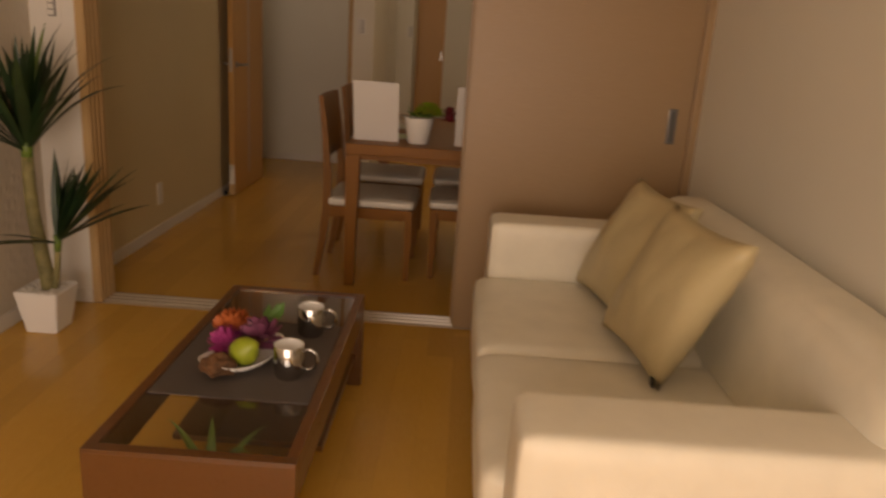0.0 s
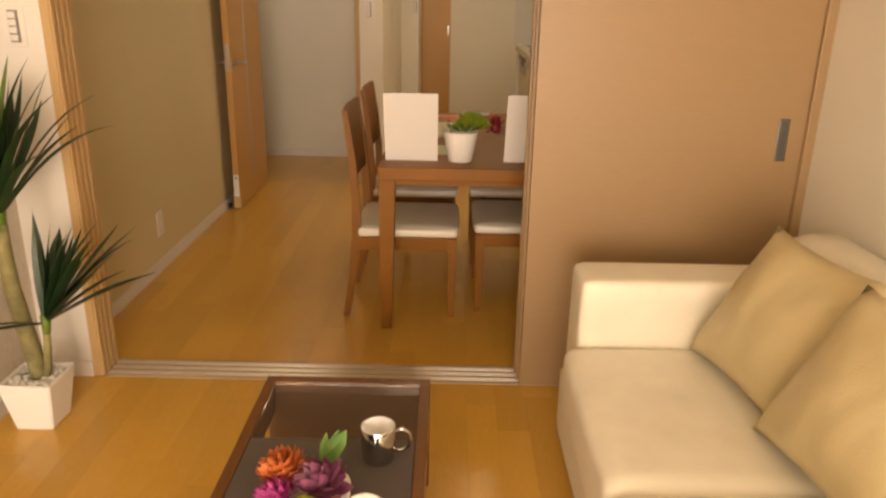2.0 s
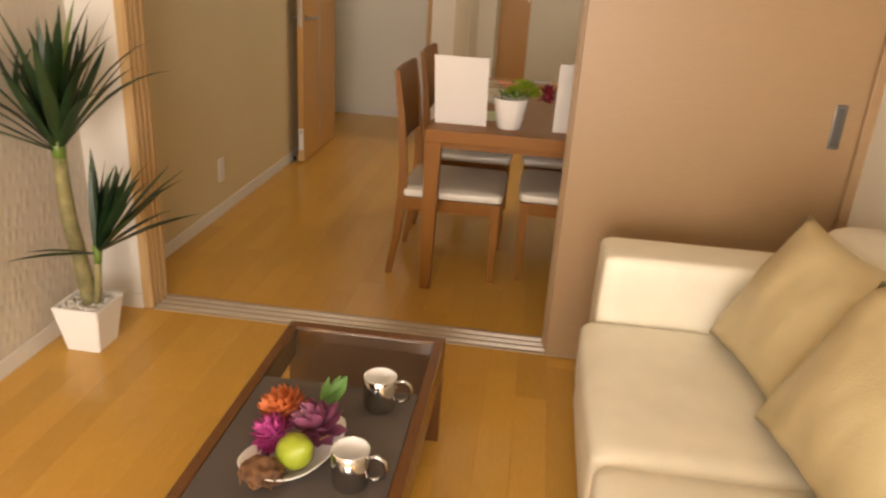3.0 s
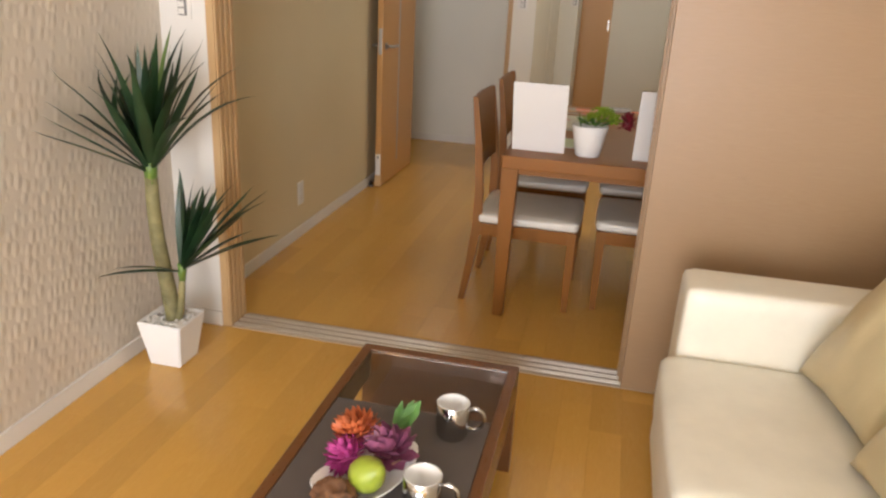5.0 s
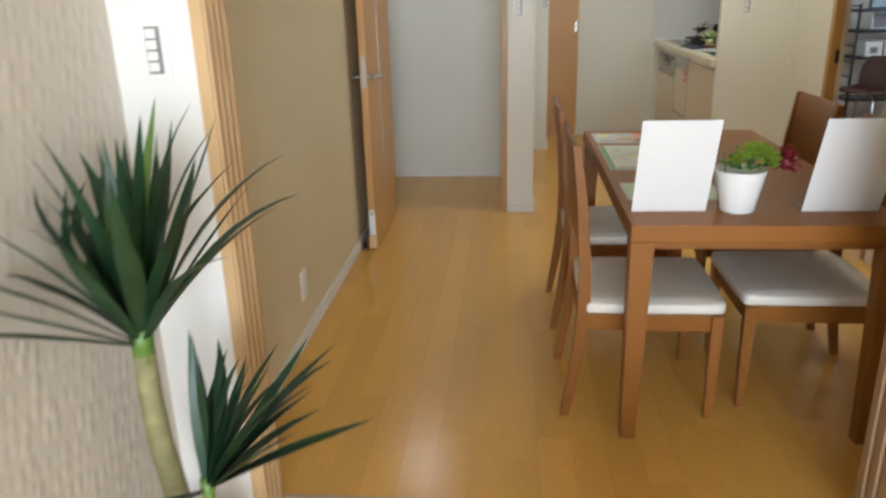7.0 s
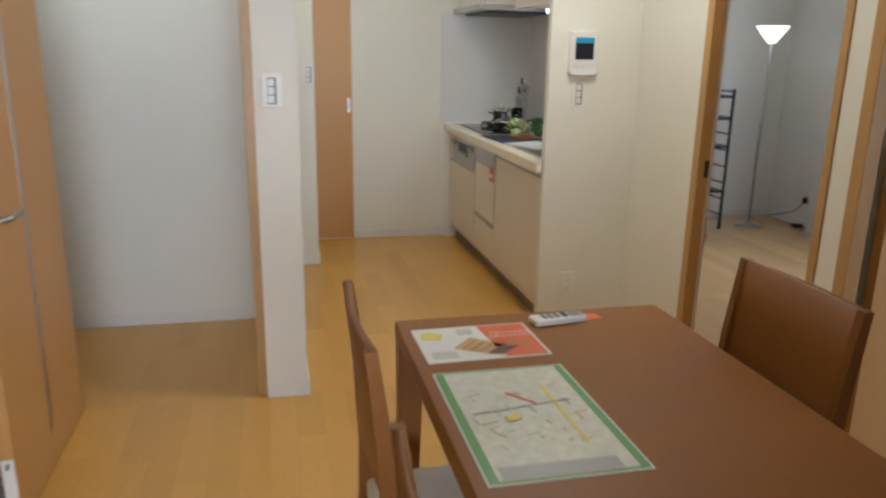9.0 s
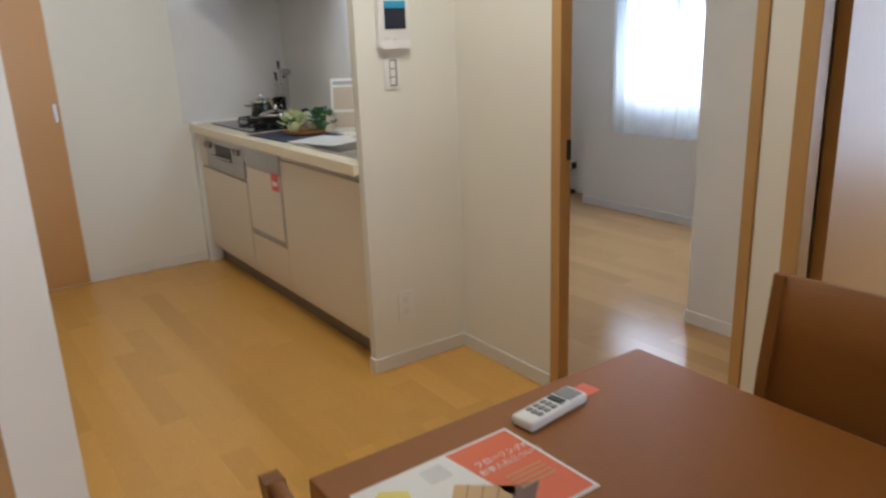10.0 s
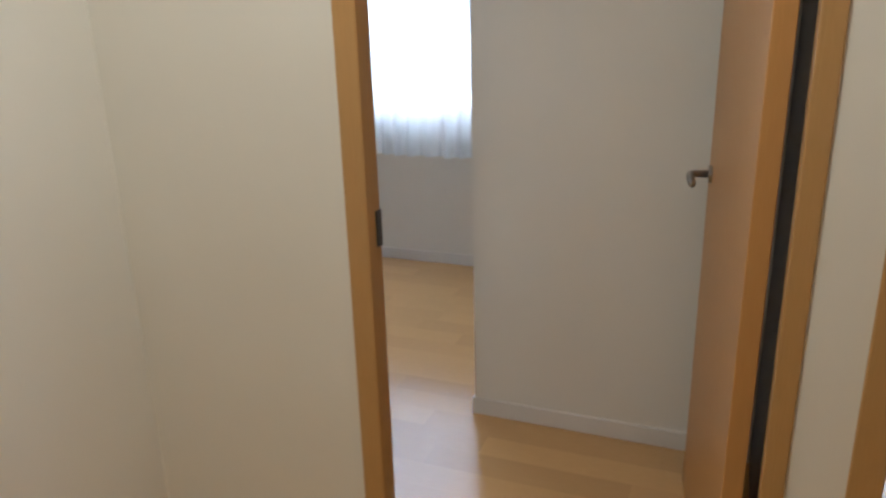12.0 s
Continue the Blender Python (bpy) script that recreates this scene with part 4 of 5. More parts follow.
def dining_chair():
    """Faces +x; origin on the floor under the seat's middle."""
    ob = thing("dining_chair", 0, 0, 0, "walnut dining chair with a white vinyl seat", "chair", "chairs round the dining table")
    for s in (-1, 1):
        y = s * 0.195
        part("leg", tapered_leg(bmesh.new(), 0.19, y, 0, 0.36, 0.036, 0.026), WALNUT_UP, ob)
        bm = bmesh.new()
        rows = []
        for px, pz, w in ((-0.262, 0.0, 0.026), (-0.232, 0.18, 0.034), (-0.212, 0.36, 0.04), (-0.212, 0.5, 0.036), (-0.226, 0.7, 0.03), (-0.25, 0.885, 0.022)):
            rows.append([bm.verts.new((px + sx * w / 2, y + sy * 0.011, pz)) for sx, sy in ((-1, -1), (1, -1), (1, 1), (-1, 1))])
        for a, b in zip(rows, rows[1:]):
            for i in range(4):
                bm.faces.new((a[i], a[(i + 1) % 4], b[(i + 1) % 4], b[i]))
        bm.faces.new(rows[0][::-1])
        bm.faces.new(rows[-1])
        part("leg", bm, WALNUT_UP, ob, "curved back leg and post")
    for x0, x1, y0, y1 in ((0.18, 0.2, -0.178, 0.178), (-0.205, 0.172, -0.204, -0.186), (-0.205, 0.172, 0.186, 0.204), (-0.22, -0.2, -0.184, 0.184)):
        part("seat_rail", boxed(x0, x1, y0, y1, 0.305, 0.36, 0.002), WALNUT, ob)
    part("seat", soft_box(-0.212, 0.212, -0.208, 0.208, 0.36, 0.404, 0.014, 0.008), SEAT_CLOTH, ob, "padded white vinyl seat", True)
    bm = bmesh.new()
    n = 12
    grid = []
    for side in (0, 1):
        for j, (px, pz) in enumerate(((-0.219, 0.585), (-0.225, 0.66), (-0.236, 0.77), (-0.249, 0.884))):
            line = []
            for i in range(n + 1):
                u = 2 * i / n - 1
                line.append(bm.verts.new((px + 0.008 - 0.016 * side - 0.012 * (1 - u * u), u * 0.184, pz)))
            grid.append(line)
    for base in (0, 4):
        for j in range(3):
            for i in range(n):
                bm.faces.new((grid[base + j][i], grid[base + j][i + 1], grid[base + j + 1][i + 1], grid[base + j + 1][i]))
    for j in (0, 3):
        for i in range(n):
            bm.faces.new((grid[j][i], grid[j][i + 1], grid[j + 4][i + 1], grid[j + 4][i]))
    part("backrest", bm, WALNUT, ob, "gently curved back panel", True)
    return ob


chair = dining_chair()
chair.matrix_basis = pose(-0.193, 3.747, 0)
copy_thing(chair, pose(-0.195, 4.4, 0))
copy_thing(chair, pose(0.305, 3.82, 0, 0, 0, 180))
copy_thing(chair, pose(0.3, 4.42, 0, 0, 0, 180))


def sign_stand(x):
    ob = thing("sign_stand", x, 3.54, TZ, "clear acrylic stand holding a white sheet of paper", "sign stand", "stands on the dining table")
    lean = Matrix.Rotation(math.atan2(0.1, 0.283), 3, "X")
    for name, t0, t1, mat, label in (("acrylic_sheet", 0.0005, 0.0025, ACRYLIC, "clear acrylic sheet"), ("paper_sheet", -0.001, 0.0, PAPER, "blank back of a printed sheet")):
        bm = boxed(-0.105, 0.105, t0, t1, 0.001, 0.298)
        bmesh.ops.rotate(bm, verts=bm.verts, cent=(0, 0, 0), matrix=lean)
        part(name, bm, mat, ob, label)
    part("base", boxed(-0.105, 0.105, 0.002, 0.07, 0.0, 0.002), ACRYLIC, ob, "clear acrylic foot")


sign_stand(-0.176)
sign_stand(0.3)


def flower_pot():
    ob = thing("flower_pot", 0.02, 3.555, TZ, "white tapered pot with lime blooms and a dark red flower", "potted plant", rz=12)
    part("pot", lathe([(0.046, 0), (0.049, 0.003), (0.071, 0.117), (0.0715, 0.122), (0.067, 0.122), (0.063, 0.1), (0.02, 0.095)], 32), PORCELAIN, ob, "glossy white tapered pot", True)
    rng = random.Random(7)
    bm = bmesh.new()
    for i in range(190):
        a, e = rng.uniform(0, 6.283), rng.uniform(0.05, 1.5)
        c = Vector((0.045, 0.012, 0.122)) + Vector((0.082 * math.cos(a) * math.cos(e), 0.066 * math.sin(a) * math.cos(e), 0.062 * math.sin(e))) * rng.uniform(0.72, 1.06)
        for k in range(4):
            q = a + k * 1.57
            petal(bm, c, (math.cos(q), math.sin(q), 0.5), (0, 0, 1), 0.01, 0.009, 0.2)
    tagged(part("lime_bloom", bm, LIME_BLOOM, ob, "cluster of tiny lime-yellow florets"), kind="stuff")
    for i in range(14):
        bm = bmesh.new()
        a = i * 0.9
        petal(bm, (0.02 + 0.03 * math.cos(a), 0.03 * math.sin(a), 0.122), (math.cos(a), math.sin(a), rng.uniform(0.25, 0.7)), (0, 0, 1), rng.uniform(0.04, 0.058), 0.03, -0.12)
        part("leaf", bm, FERN, ob)
    head = part("red_flower", blob(bmesh.new(), (0.15, 0.02, 0.128), (0.022, 0.022, 0.022), 0.2, 2), DARK_RED, ob, "dark red flower head")
    for i in range(34):
        bm = bmesh.new()
        a, e = i * 2.4, -0.7 + 2.1 * i / 34
        way = (math.cos(a) * math.cos(e), math.sin(a) * math.cos(e), math.sin(e))
        petal(bm, (0.15 + 0.014 * way[0], 0.02 + 0.014 * way[1], 0.128 + 0.014 * way[2]), way, (0, 0, 1), 0.034, 0.015, 0.1)
        part("petal", bm, DARK_RED, head)
    part("sprig", tube([(-0.03, 0.02, 0.09), (-0.04, 0.02, 0.14), (-0.048, 0.015, 0.17)], 0.003, 6, taper=0.4), FERN, ob)


flower_pot()

# printed sheets on the table
INK_ORANGE = plain("orange_print", (0.68, 0.13, 0.035), 0.35, vary=0.03)
INK_GREEN = plain("green_print", (0.13, 0.33, 0.08), 0.35, vary=0.03)
INK_PALE_GREEN = plain("pale_green_print", (0.55, 0.68, 0.42), 0.35, vary=0.04)
INK_YELLOW = plain("yellow_print", (0.75, 0.65, 0.12), 0.35)
INK_RED = plain("red_print", (0.7, 0.08, 0.06), 0.35)
INK_TAN = plain("tan_print", (0.6, 0.38, 0.16), 0.35, vary=0.1)
INK_BROWN = plain("brown_print", (0.13, 0.055, 0.03), 0.35)
INK_GREY = plain("grey_print", (0.42, 0.42, 0.42), 0.4)
INK_MAP = plain("map_print", (0.72, 0.72, 0.62), 0.35, vary=0.08, coarse=40)
GLOSSY_WHITE = plain("laminated_paper", (0.82, 0.81, 0.78), 0.2, vary=0.015, relief=0.0)


def quad(points, z, thick=0.0004):
    bm = bmesh.new()
    low = [bm.verts.new((x, y, z)) for x, y in points]
    high = [bm.verts.new((x, y, z + thick)) for x, y in points]
    bm.faces.new(low[::-1])
    bm.faces.new(high)
    for i in range(len(points)):
        j = (i + 1) % len(points)
        bm.faces.new((low[i], low[j], high[j], high[i]))
    return bm


def strip(x0, y0, x1, y1, width, z):
    d = Vector((x1 - x0, y1 - y0)).normalized()
    n = Vector((-d.y, d.x)) * width / 2
    return quad([(x0 + n.x, y0 + n.y), (x0 - n.x, y0 - n.y), (x1 - n.x, y1 - n.y), (x1 + n.x, y1 + n.y)], z)


def leaflet_flooring():
    """Landscape sheet, read from the table's far end."""
    ob = thing("printed_leaflet", -0.123, 4.667, TZ, "laminated leaflet on floor care with an orange block", "leaflet", "leaflets on the dining table", rz=1)
    w, h = 0.1485, 0.105
    part("sheet", boxed(-w, w, -h, h, 0, 0.0012), GLOSSY_WHITE, ob)
    part("orange_block", quad([(0.04, -h + 0.006), (w - 0.006, -h + 0.006), (w - 0.006, h - 0.006), (0.02, h - 0.006)], 0.0014), INK_ORANGE, ob, "orange printed block")
    for k, (a, b) in enumerate(((0.02, "フローリングの"), (0.0, "お手入れについて"))):
        letters(b, 0.0155, PAPER, ob, pose(0.092, 0.045 - k * 0.021, 0.002))
    for k in range(4):
        part("text_line", strip(0.055, -0.005 - 0.011 * k, 0.125, -0.005 - 0.011 * k, 0.003, 0.002), INK_TAN, ob)
    photo = quad([(-0.07, -0.03), (0.0, -0.075), (0.055, -0.03), (-0.015, 0.03)], 0.0014)
    part("photo_floor", photo, INK_TAN, ob, "printed picture of wooden boards")
    part("photo_board", quad([(0.0, -0.075), (0.035, -0.085), (0.09, -0.04), (0.055, -0.03)], 0.0018), INK_BROWN, ob, "printed picture of a dark board")
    for k in range(4):
        part("photo_line", strip(-0.052 + 0.0175 * k, -0.0415 - 0.011 * k, 0.001 + 0.0175 * k, 0.017 - 0.015 * k, 0.0012, 0.0019), INK_BROWN, ob)
    part("photo_cloth", quad([(-0.135, 0.03), (-0.09, 0.025), (-0.075, 0.06), (-0.11, 0.085), (-0.13, 0.07)], 0.0014), INK_YELLOW, ob)
    for k in range(5):
        part("text_line", strip(-0.04, 0.085 - 0.008 * k, 0.0, 0.085 - 0.008 * k, 0.002, 0.0014), INK_GREY, ob)
        part("text_line", strip(-0.13, -0.05 - 0.008 * k, -0.07, -0.05 - 0.008 * k, 0.002, 0.0014), INK_GREY, ob)


leaflet_flooring()


def leaflet_map():
    ob = thing("printed_map", -0.125, 4.285, TZ, "laminated neighbourhood map with a green border", "leaflet", "leaflets on the dining table")
    w, h = 0.1485, 0.22
    part("sheet", boxed(-w, w, -h, h, 0, 0.0012), GLOSSY_WHITE, ob)
    part("green_border", boxed(-w + 0.004, w - 0.004, -h + 0.004, h - 0.004, 0.0013, 0.0016), INK_GREEN, ob, "green printed border")
    part("map_ground", boxed(-w + 0.022, w - 0.022, -h + 0.01, h - 0.01, 0.0018, 0.0021), INK_MAP, ob, "pale printed street map")
    rng = random.Random(3)
    for k in range(46):
        x, y = rng.uniform(-0.11, 0.11), rng.uniform(-0.12, 0.12)
        a = rng.choice((0.3, 1.87)) + rng.uniform(-0.1, 0.1)
        l = rng.uniform(0.01, 0.035)
        x1, y1 = x + l * math.cos(a), y + l * math.sin(a)
        if abs(x1) < 0.12 and abs(y1) < 0.13:
            part("street", strip(x, y, x1, y1, rng.uniform(0.0015, 0.004), 0.0023), rng.choice((INK_GREY, INK_PALE_GREEN, GLOSSY_WHITE, INK_TAN)), ob)
    part("main_road", strip(0.07, -0.12, 0.065, 0.12, 0.008, 0.0027), INK_YELLOW, ob)
    part("railway", strip(-0.02, 0.1, 0.03, 0.04, 0.006, 0.0031), INK_RED, ob)
    part("railway", strip(-0.11, 0.02, 0.1, 0.05, 0.004, 0.0035), INK_GREY, ob)
    part("station", strip(-0.05, -0.01, -0.02, 0.0, 0.02, 0.0039), INK_YELLOW, ob)
    part("photo_strip", boxed(-w + 0.03, w - 0.05, -h + 0.012, -h + 0.05, 0.0023, 0.0026), INK_GREY, ob, "row of small printed photographs")


leaflet_map()
sheet3 = thing("printed_plan", -0.123, 3.77, TZ, "laminated sheet with a pale green panel", "leaflet", "leaflets on the dining table")
part("sheet", boxed(-0.1485, 0.1485, -0.105, 0.105, 0, 0.0012), GLOSSY_WHITE, sheet3)
part("green_panel", boxed(-0.136, 0.136, -0.092, 0.092, 0.0013, 0.0016), INK_PALE_GREEN, sheet3, "pale green printed panel")

remote = thing("remote_control", 0.118, 4.765, TZ, "white air-conditioner remote control with a grey screen", "remote control", rz=7)
part("body", soft_box(-0.075, 0.075, -0.024, 0.024, 0, 0.019, 0.006), GLOSSY_WHITE, remote, smooth=True)
part("screen", boxed(0.03, 0.066, -0.018, 0.018, 0.0192, 0.0202), GREY_KEY, remote, "grey display")
for i in range(3):
    for j in range(3):
        part("button", boxed(-0.012 - 0.018 * i, -0.002 - 0.018 * i + 0.002, -0.017 + 0.012 * j, -0.009 + 0.012 * j, 0.019, 0.0212, 0.0008), GREY_KEY, remote)
part("button", boxed(0.008, 0.024, -0.016, 0.016, 0.019, 0.0212, 0.0008), BLACK, remote, "dark main key")
note = thing("paper_slip", 0.215, 4.785, TZ, "small orange paper slip under the remote control", "paper slip", rz=7)
part("slip", boxed(-0.03, 0.03, -0.02, 0.02, 0, 0.0006), INK_ORANGE, note)


def intercom():
    ob = thing("intercom_panel", 0.812, YE, 1.368, "white wall intercom with a dark screen", "intercom")
    part("housing", boxed(-0.068, 0.068, -0.028, 0, -0.09, 0.1, 0.006), WHITE_PAINT, ob)
    part("screen", boxed(-0.043, 0.047, -0.0295, -0.027, -0.025, 0.072, 0.001), SCREEN, ob, "dark screen")
    part("screen_band", boxed(-0.043, 0.047, -0.0305, -0.0275, 0.048, 0.073, 0.001), SCREEN_BLUE, ob, "blue printed band")
    part("button", lathe([(0.009, 0), (0.009, 0.003), (0.006, 0.004)], 16, centre=(0, -0.03, -0.062)), BASEBOARD, ob)
    part("grille", boxed(-0.05, -0.02, -0.0295, -0.027, -0.085, -0.05), BASEBOARD, ob)
    part("hanging_slip", boxed(-0.062, 0.062, -0.031, -0.0285, -0.094, -0.064), PAPER, ob, "paper slip stuck along the lower edge")


intercom()


def ceiling_light(x, y, r):
    ob = thing("ceiling_light", x, y, H, "round white ceiling light, switched on", "ceiling light", "ceiling lights")
    part("ring", lathe([(r, 0), (r + 0.025, 0), (r + 0.02, -0.07), (r + 0.002, -0.07), (r, -0.01)], 36), WHITE_PAINT, ob)


ceiling_light(0.45, 5.6, 0.18)
ceiling_light(0.1, 7.5, 0.155)
ceiling_light(-1.3, 6.4, 0.065)

# ---- kitchen ----
def kitchen():
    cab = thing("kitchen_cabinet", 0, 0, 0, "pale cream kitchen base cabinet with a drawer", "cabinet", "kitchen units")
    part("carcass", boxed(0.7, 1.295, 6.394, 7.205, 0.1, 0.79), CABINET, cab)
    part("door", boxed(0.68, 0.699, 6.396, 7.203, 0.15, 0.775, 0.002), CABINET, cab, "plain cream front")
    part("kickboard", boxed(0.745, 0.76, 6.394, 7.205, 0, 0.1), KICK, cab, "brown recessed kickboard")
    part("grip_rail", boxed(0.682, 0.7, 6.394, 7.205, 0.778, 0.812, 0.002), STEEL, cab, "steel grip rail")
    dw = thing("dishwasher", 0, 0, 0, "built-in dishwasher with a steel panel and cream front", "dishwasher")
    part("body", boxed(0.7, 1.295, 7.21, 7.665, 0.1, 0.79), CABINET, dw)
    part("door", boxed(0.678, 0.699, 7.225, 7.65, 0.365, 0.69, 0.002), CABINET, dw, "cream front panel")
    part("frame", boxed(0.681, 0.6995, 7.212, 7.663, 0.335, 0.72, 0.002), STEEL, dw, "steel surround")
    part("control_panel", boxed(0.676, 0.699, 7.212, 7.663, 0.715, 0.812, 0.003), STEEL, dw, "steel control panel")
    part("top_slot", boxed(0.674, 0.69, 7.212, 7.663, 0.8, 0.811), BLACK, dw, "dark slot under the worktop")
    part("lower_front", boxed(0.682, 0.699, 7.212, 7.663, 0.15, 0.332, 0.002), CABINET, dw)
    part("kickboard", boxed(0.745, 0.76, 7.21, 7.665, 0, 0.1), KICK, dw)
    part("notice", boxed(0.6745, 0.6775, 7.235, 7.315, 0.615, 0.70), INK_RED, dw, "red notice sticker")
    part("notice_text", boxed(0.674, 0.6747, 7.245, 7.305, 0.64, 0.66), PAPER, dw)
    part("button", lathe([(0.012, 0), (0.012, 0.004)], 14, centre=(0.69, 7.6, 0.812)), BLACK, dw)
    gc = thing("stove_cabinet", 0, 0, 0, "pale cream unit with a gas cooker's steel front", "cabinet", "kitchen units")
    part("carcass", boxed(0.7, 1.295, 7.67, 8.4, 0.1, 0.79), CABINET, gc)
    part("lower_front", boxed(0.68, 0.699, 7.672, 8.4, 0.15, 0.60, 0.002), CABINET, gc, "plain cream front")
    part("grill_front", boxed(0.676, 0.699, 7.675, 8.27, 0.62, 0.80, 0.003), STEEL, gc, "steel grill front")
    part("grill_window", boxed(0.673, 0.677, 7.85, 8.1, 0.68, 0.76, 0.002), BLACK, gc, "dark grill window")
    part("grill_handle", tube([(0.66, 7.83, 0.7), (0.655, 7.95, 0.7), (0.66, 8.12, 0.7)], 0.006, 8), STEEL, gc)
    for y in (7.73, 7.79, 8.17, 8.23):
        part("knob", tube([(0.676, y, 0.75), (0.66, y, 0.75)], 0.016, 14), STEEL, gc)
    part("side_front", boxed(0.68, 0.699, 8.275, 8.4, 0.61, 0.80, 0.002), CABINET, gc)
    part("kickboard", boxed(0.745, 0.76, 7.67, 8.4, 0, 0.1), KICK, gc)
    top = thing("worktop", 0, 0, 0, "cream kitchen worktop with a steel sink", "worktop")
    for x0, x1, y0, y1 in ((0.645, 0.735, 6.394, 8.4), (1.2, 1.298, 6.394, 8.4), (0.735, 1.2, 7.12, YK - 0.005), (0.735, 1.2, 6.394, 6.52)):
        part("slab", boxed(x0, x1, y0, y1, 0.815, 0.852), COUNTER, top)
    part("front_edge", boxed(0.637, 0.648, 6.394, 8.4, 0.808, 0.856, 0.004), COUNTER, top, "raised rounded front edge")
    part("upstand", boxed(1.285, 1.299, 6.394, 8.4, 0.852, 0.9, 0.003), COUNTER, top)
    bowl = boxed(0.737, 1.198, 6.522, 7.118, 0.66, 0.668)
    box(bowl, 0.737, 0.745, 6.522, 7.118, 0.668, 0.85)
    box(bowl, 1.19, 1.198, 6.522, 7.118, 0.668, 0.85)
    box(bowl, 0.745, 1.19, 6.522, 6.53, 0.668, 0.85)
    box(bowl, 0.745, 1.19, 7.11, 7.118, 0.668, 0.85)
    sink = part("sink", bowl, STEEL, top, "brushed steel sink")
    part("rim", boxed(0.725, 0.745, 6.512, 7.13, 0.852, 0.856), STEEL, sink)
    part("rim", boxed(1.19, 1.21, 6.512, 7.13, 0.852, 0.856), STEEL, sink)
    part("rim", boxed(0.745, 1.19, 7.11, 7.13, 0.852, 0.856), STEEL, sink)
    structure("trim_filler", boxed(0.66, 1.294, 8.402, YK, 0, 0.86, 0.003), WHITE_PAINT, "white filler panel beside the kitchen units", "panel")
    tap = thing("kitchen_tap", 1.245, 6.8, 0.852, "chrome kitchen tap behind the sink", "tap")
    part("base", lathe([(0.025, 0), (0.025, 0.03), (0.018, 0.05)], 18), CHROME, tap)
    part("spout", tube([(0, 0, 0.04), (0, 0, 0.2), (-0.03, 0, 0.24), (-0.12, 0, 0.25), (-0.2, 0, 0.2)], 0.012, 12), CHROME, tap, smooth=True)
    panel = boxed(1.294, 1.3, 6.394, YK - 0.004, 0.9, 1.63)
    structure("trim_splash_east", panel, SPLASH, "glossy pale kitchen wall panel", "wall panel")
    structure("trim_splash_north", boxed(0.62, 1.294, YK - 0.006, YK, 0.852, 1.63), SPLASH, "glossy pale kitchen wall panel", "wall panel")


kitchen()


def range_hood():
    ob = thing("range_hood", 0, 0, 0, "flat steel range hood over the cooker", "range hood")
    part("canopy", boxed(0.70, 1.29, 7.74, 8.44, 1.625, 1.66, 0.004), STEEL, ob)
    part("filter", boxed(0.78, 1.2, 7.84, 8.4, 1.612, 1.626, 0.003), BLACK, ob, "dark filter underneath")
    part("housing", boxed(0.74, 1.29, 7.76, 8.43, 1.66, 2.39, 0.004), WHITE_PAINT, ob, "white hood housing")
    cup = thing("wall_cabinet", 0, 0, 0, "pale cream kitchen wall cabinet", "cabinet", "kitchen units")
    part("carcass", boxed(0.94, 1.29, 6.396, 7.735, 1.64, 2.39), CABINET, cup)
    for i in range(2):
        part("door", boxed(0.922, 0.939, 6.40 + i * 0.667, 7.063 + i * 0.667, 1.635, 2.385, 0.002), CABINET, cup)


range_hood()
strip_lamp = thing("strip_light", 1.1, 7.1, 1.64, "white under-cabinet strip light, switched on", "lamp")
part("housing", boxed(-0.034, 0.034, -0.47, 0.47, -0.014, -0.006, 0.002), WHITE_PAINT, strip_lamp)
part("diffuser", boxed(-0.028, 0.028, -0.455, 0.455, -0.034, -0.014, 0.006), glow("strip_glow", (0.95, 0.97, 1.0), 3.5), strip_lamp, "glowing white diffuser")


def cooker():
    ob = thing("gas_hob", 0.97, 7.99, 0.853, "black glass gas hob with pan supports", "hob")
    part("plate", boxed(-0.235, 0.235, -0.3, 0.3, 0, 0.008, 0.003), plain("black_glass", (0.012, 0.012, 0.014), 0.08, relief=0.0), ob)
    for y in (-0.16, 0.15):
        part("burner", lathe([(0.05, 0.008), (0.05, 0.018), (0.03, 0.024)], 24, centre=(-0.02, y, 0)), BLACK, ob)
        for k in range(4):
            a = k * math.pi / 2 + 0.78
            part("pan_support", tube([(-0.02 + 0.04 * math.cos(a), y + 0.04 * math.sin(a), 0.03), (-0.02 + 0.1 * math.cos(a), y + 0.1 * math.sin(a), 0.032), (-0.02 + 0.11 * math.cos(a), y + 0.11 * math.sin(a), 0.008)], 0.005, 6), BLACK, ob)
        part("support_ring", tube([(-0.02 + 0.1 * math.cos(t * 0.4488), y + 0.1 * math.sin(t * 0.4488), 0.03) for t in range(15)], 0.004, 6), BLACK, ob)


cooker()


POLISHED = plain("polished_steel", (0.8, 0.78, 0.74), 0.12, 1.0, 0.02, relief=0.0)


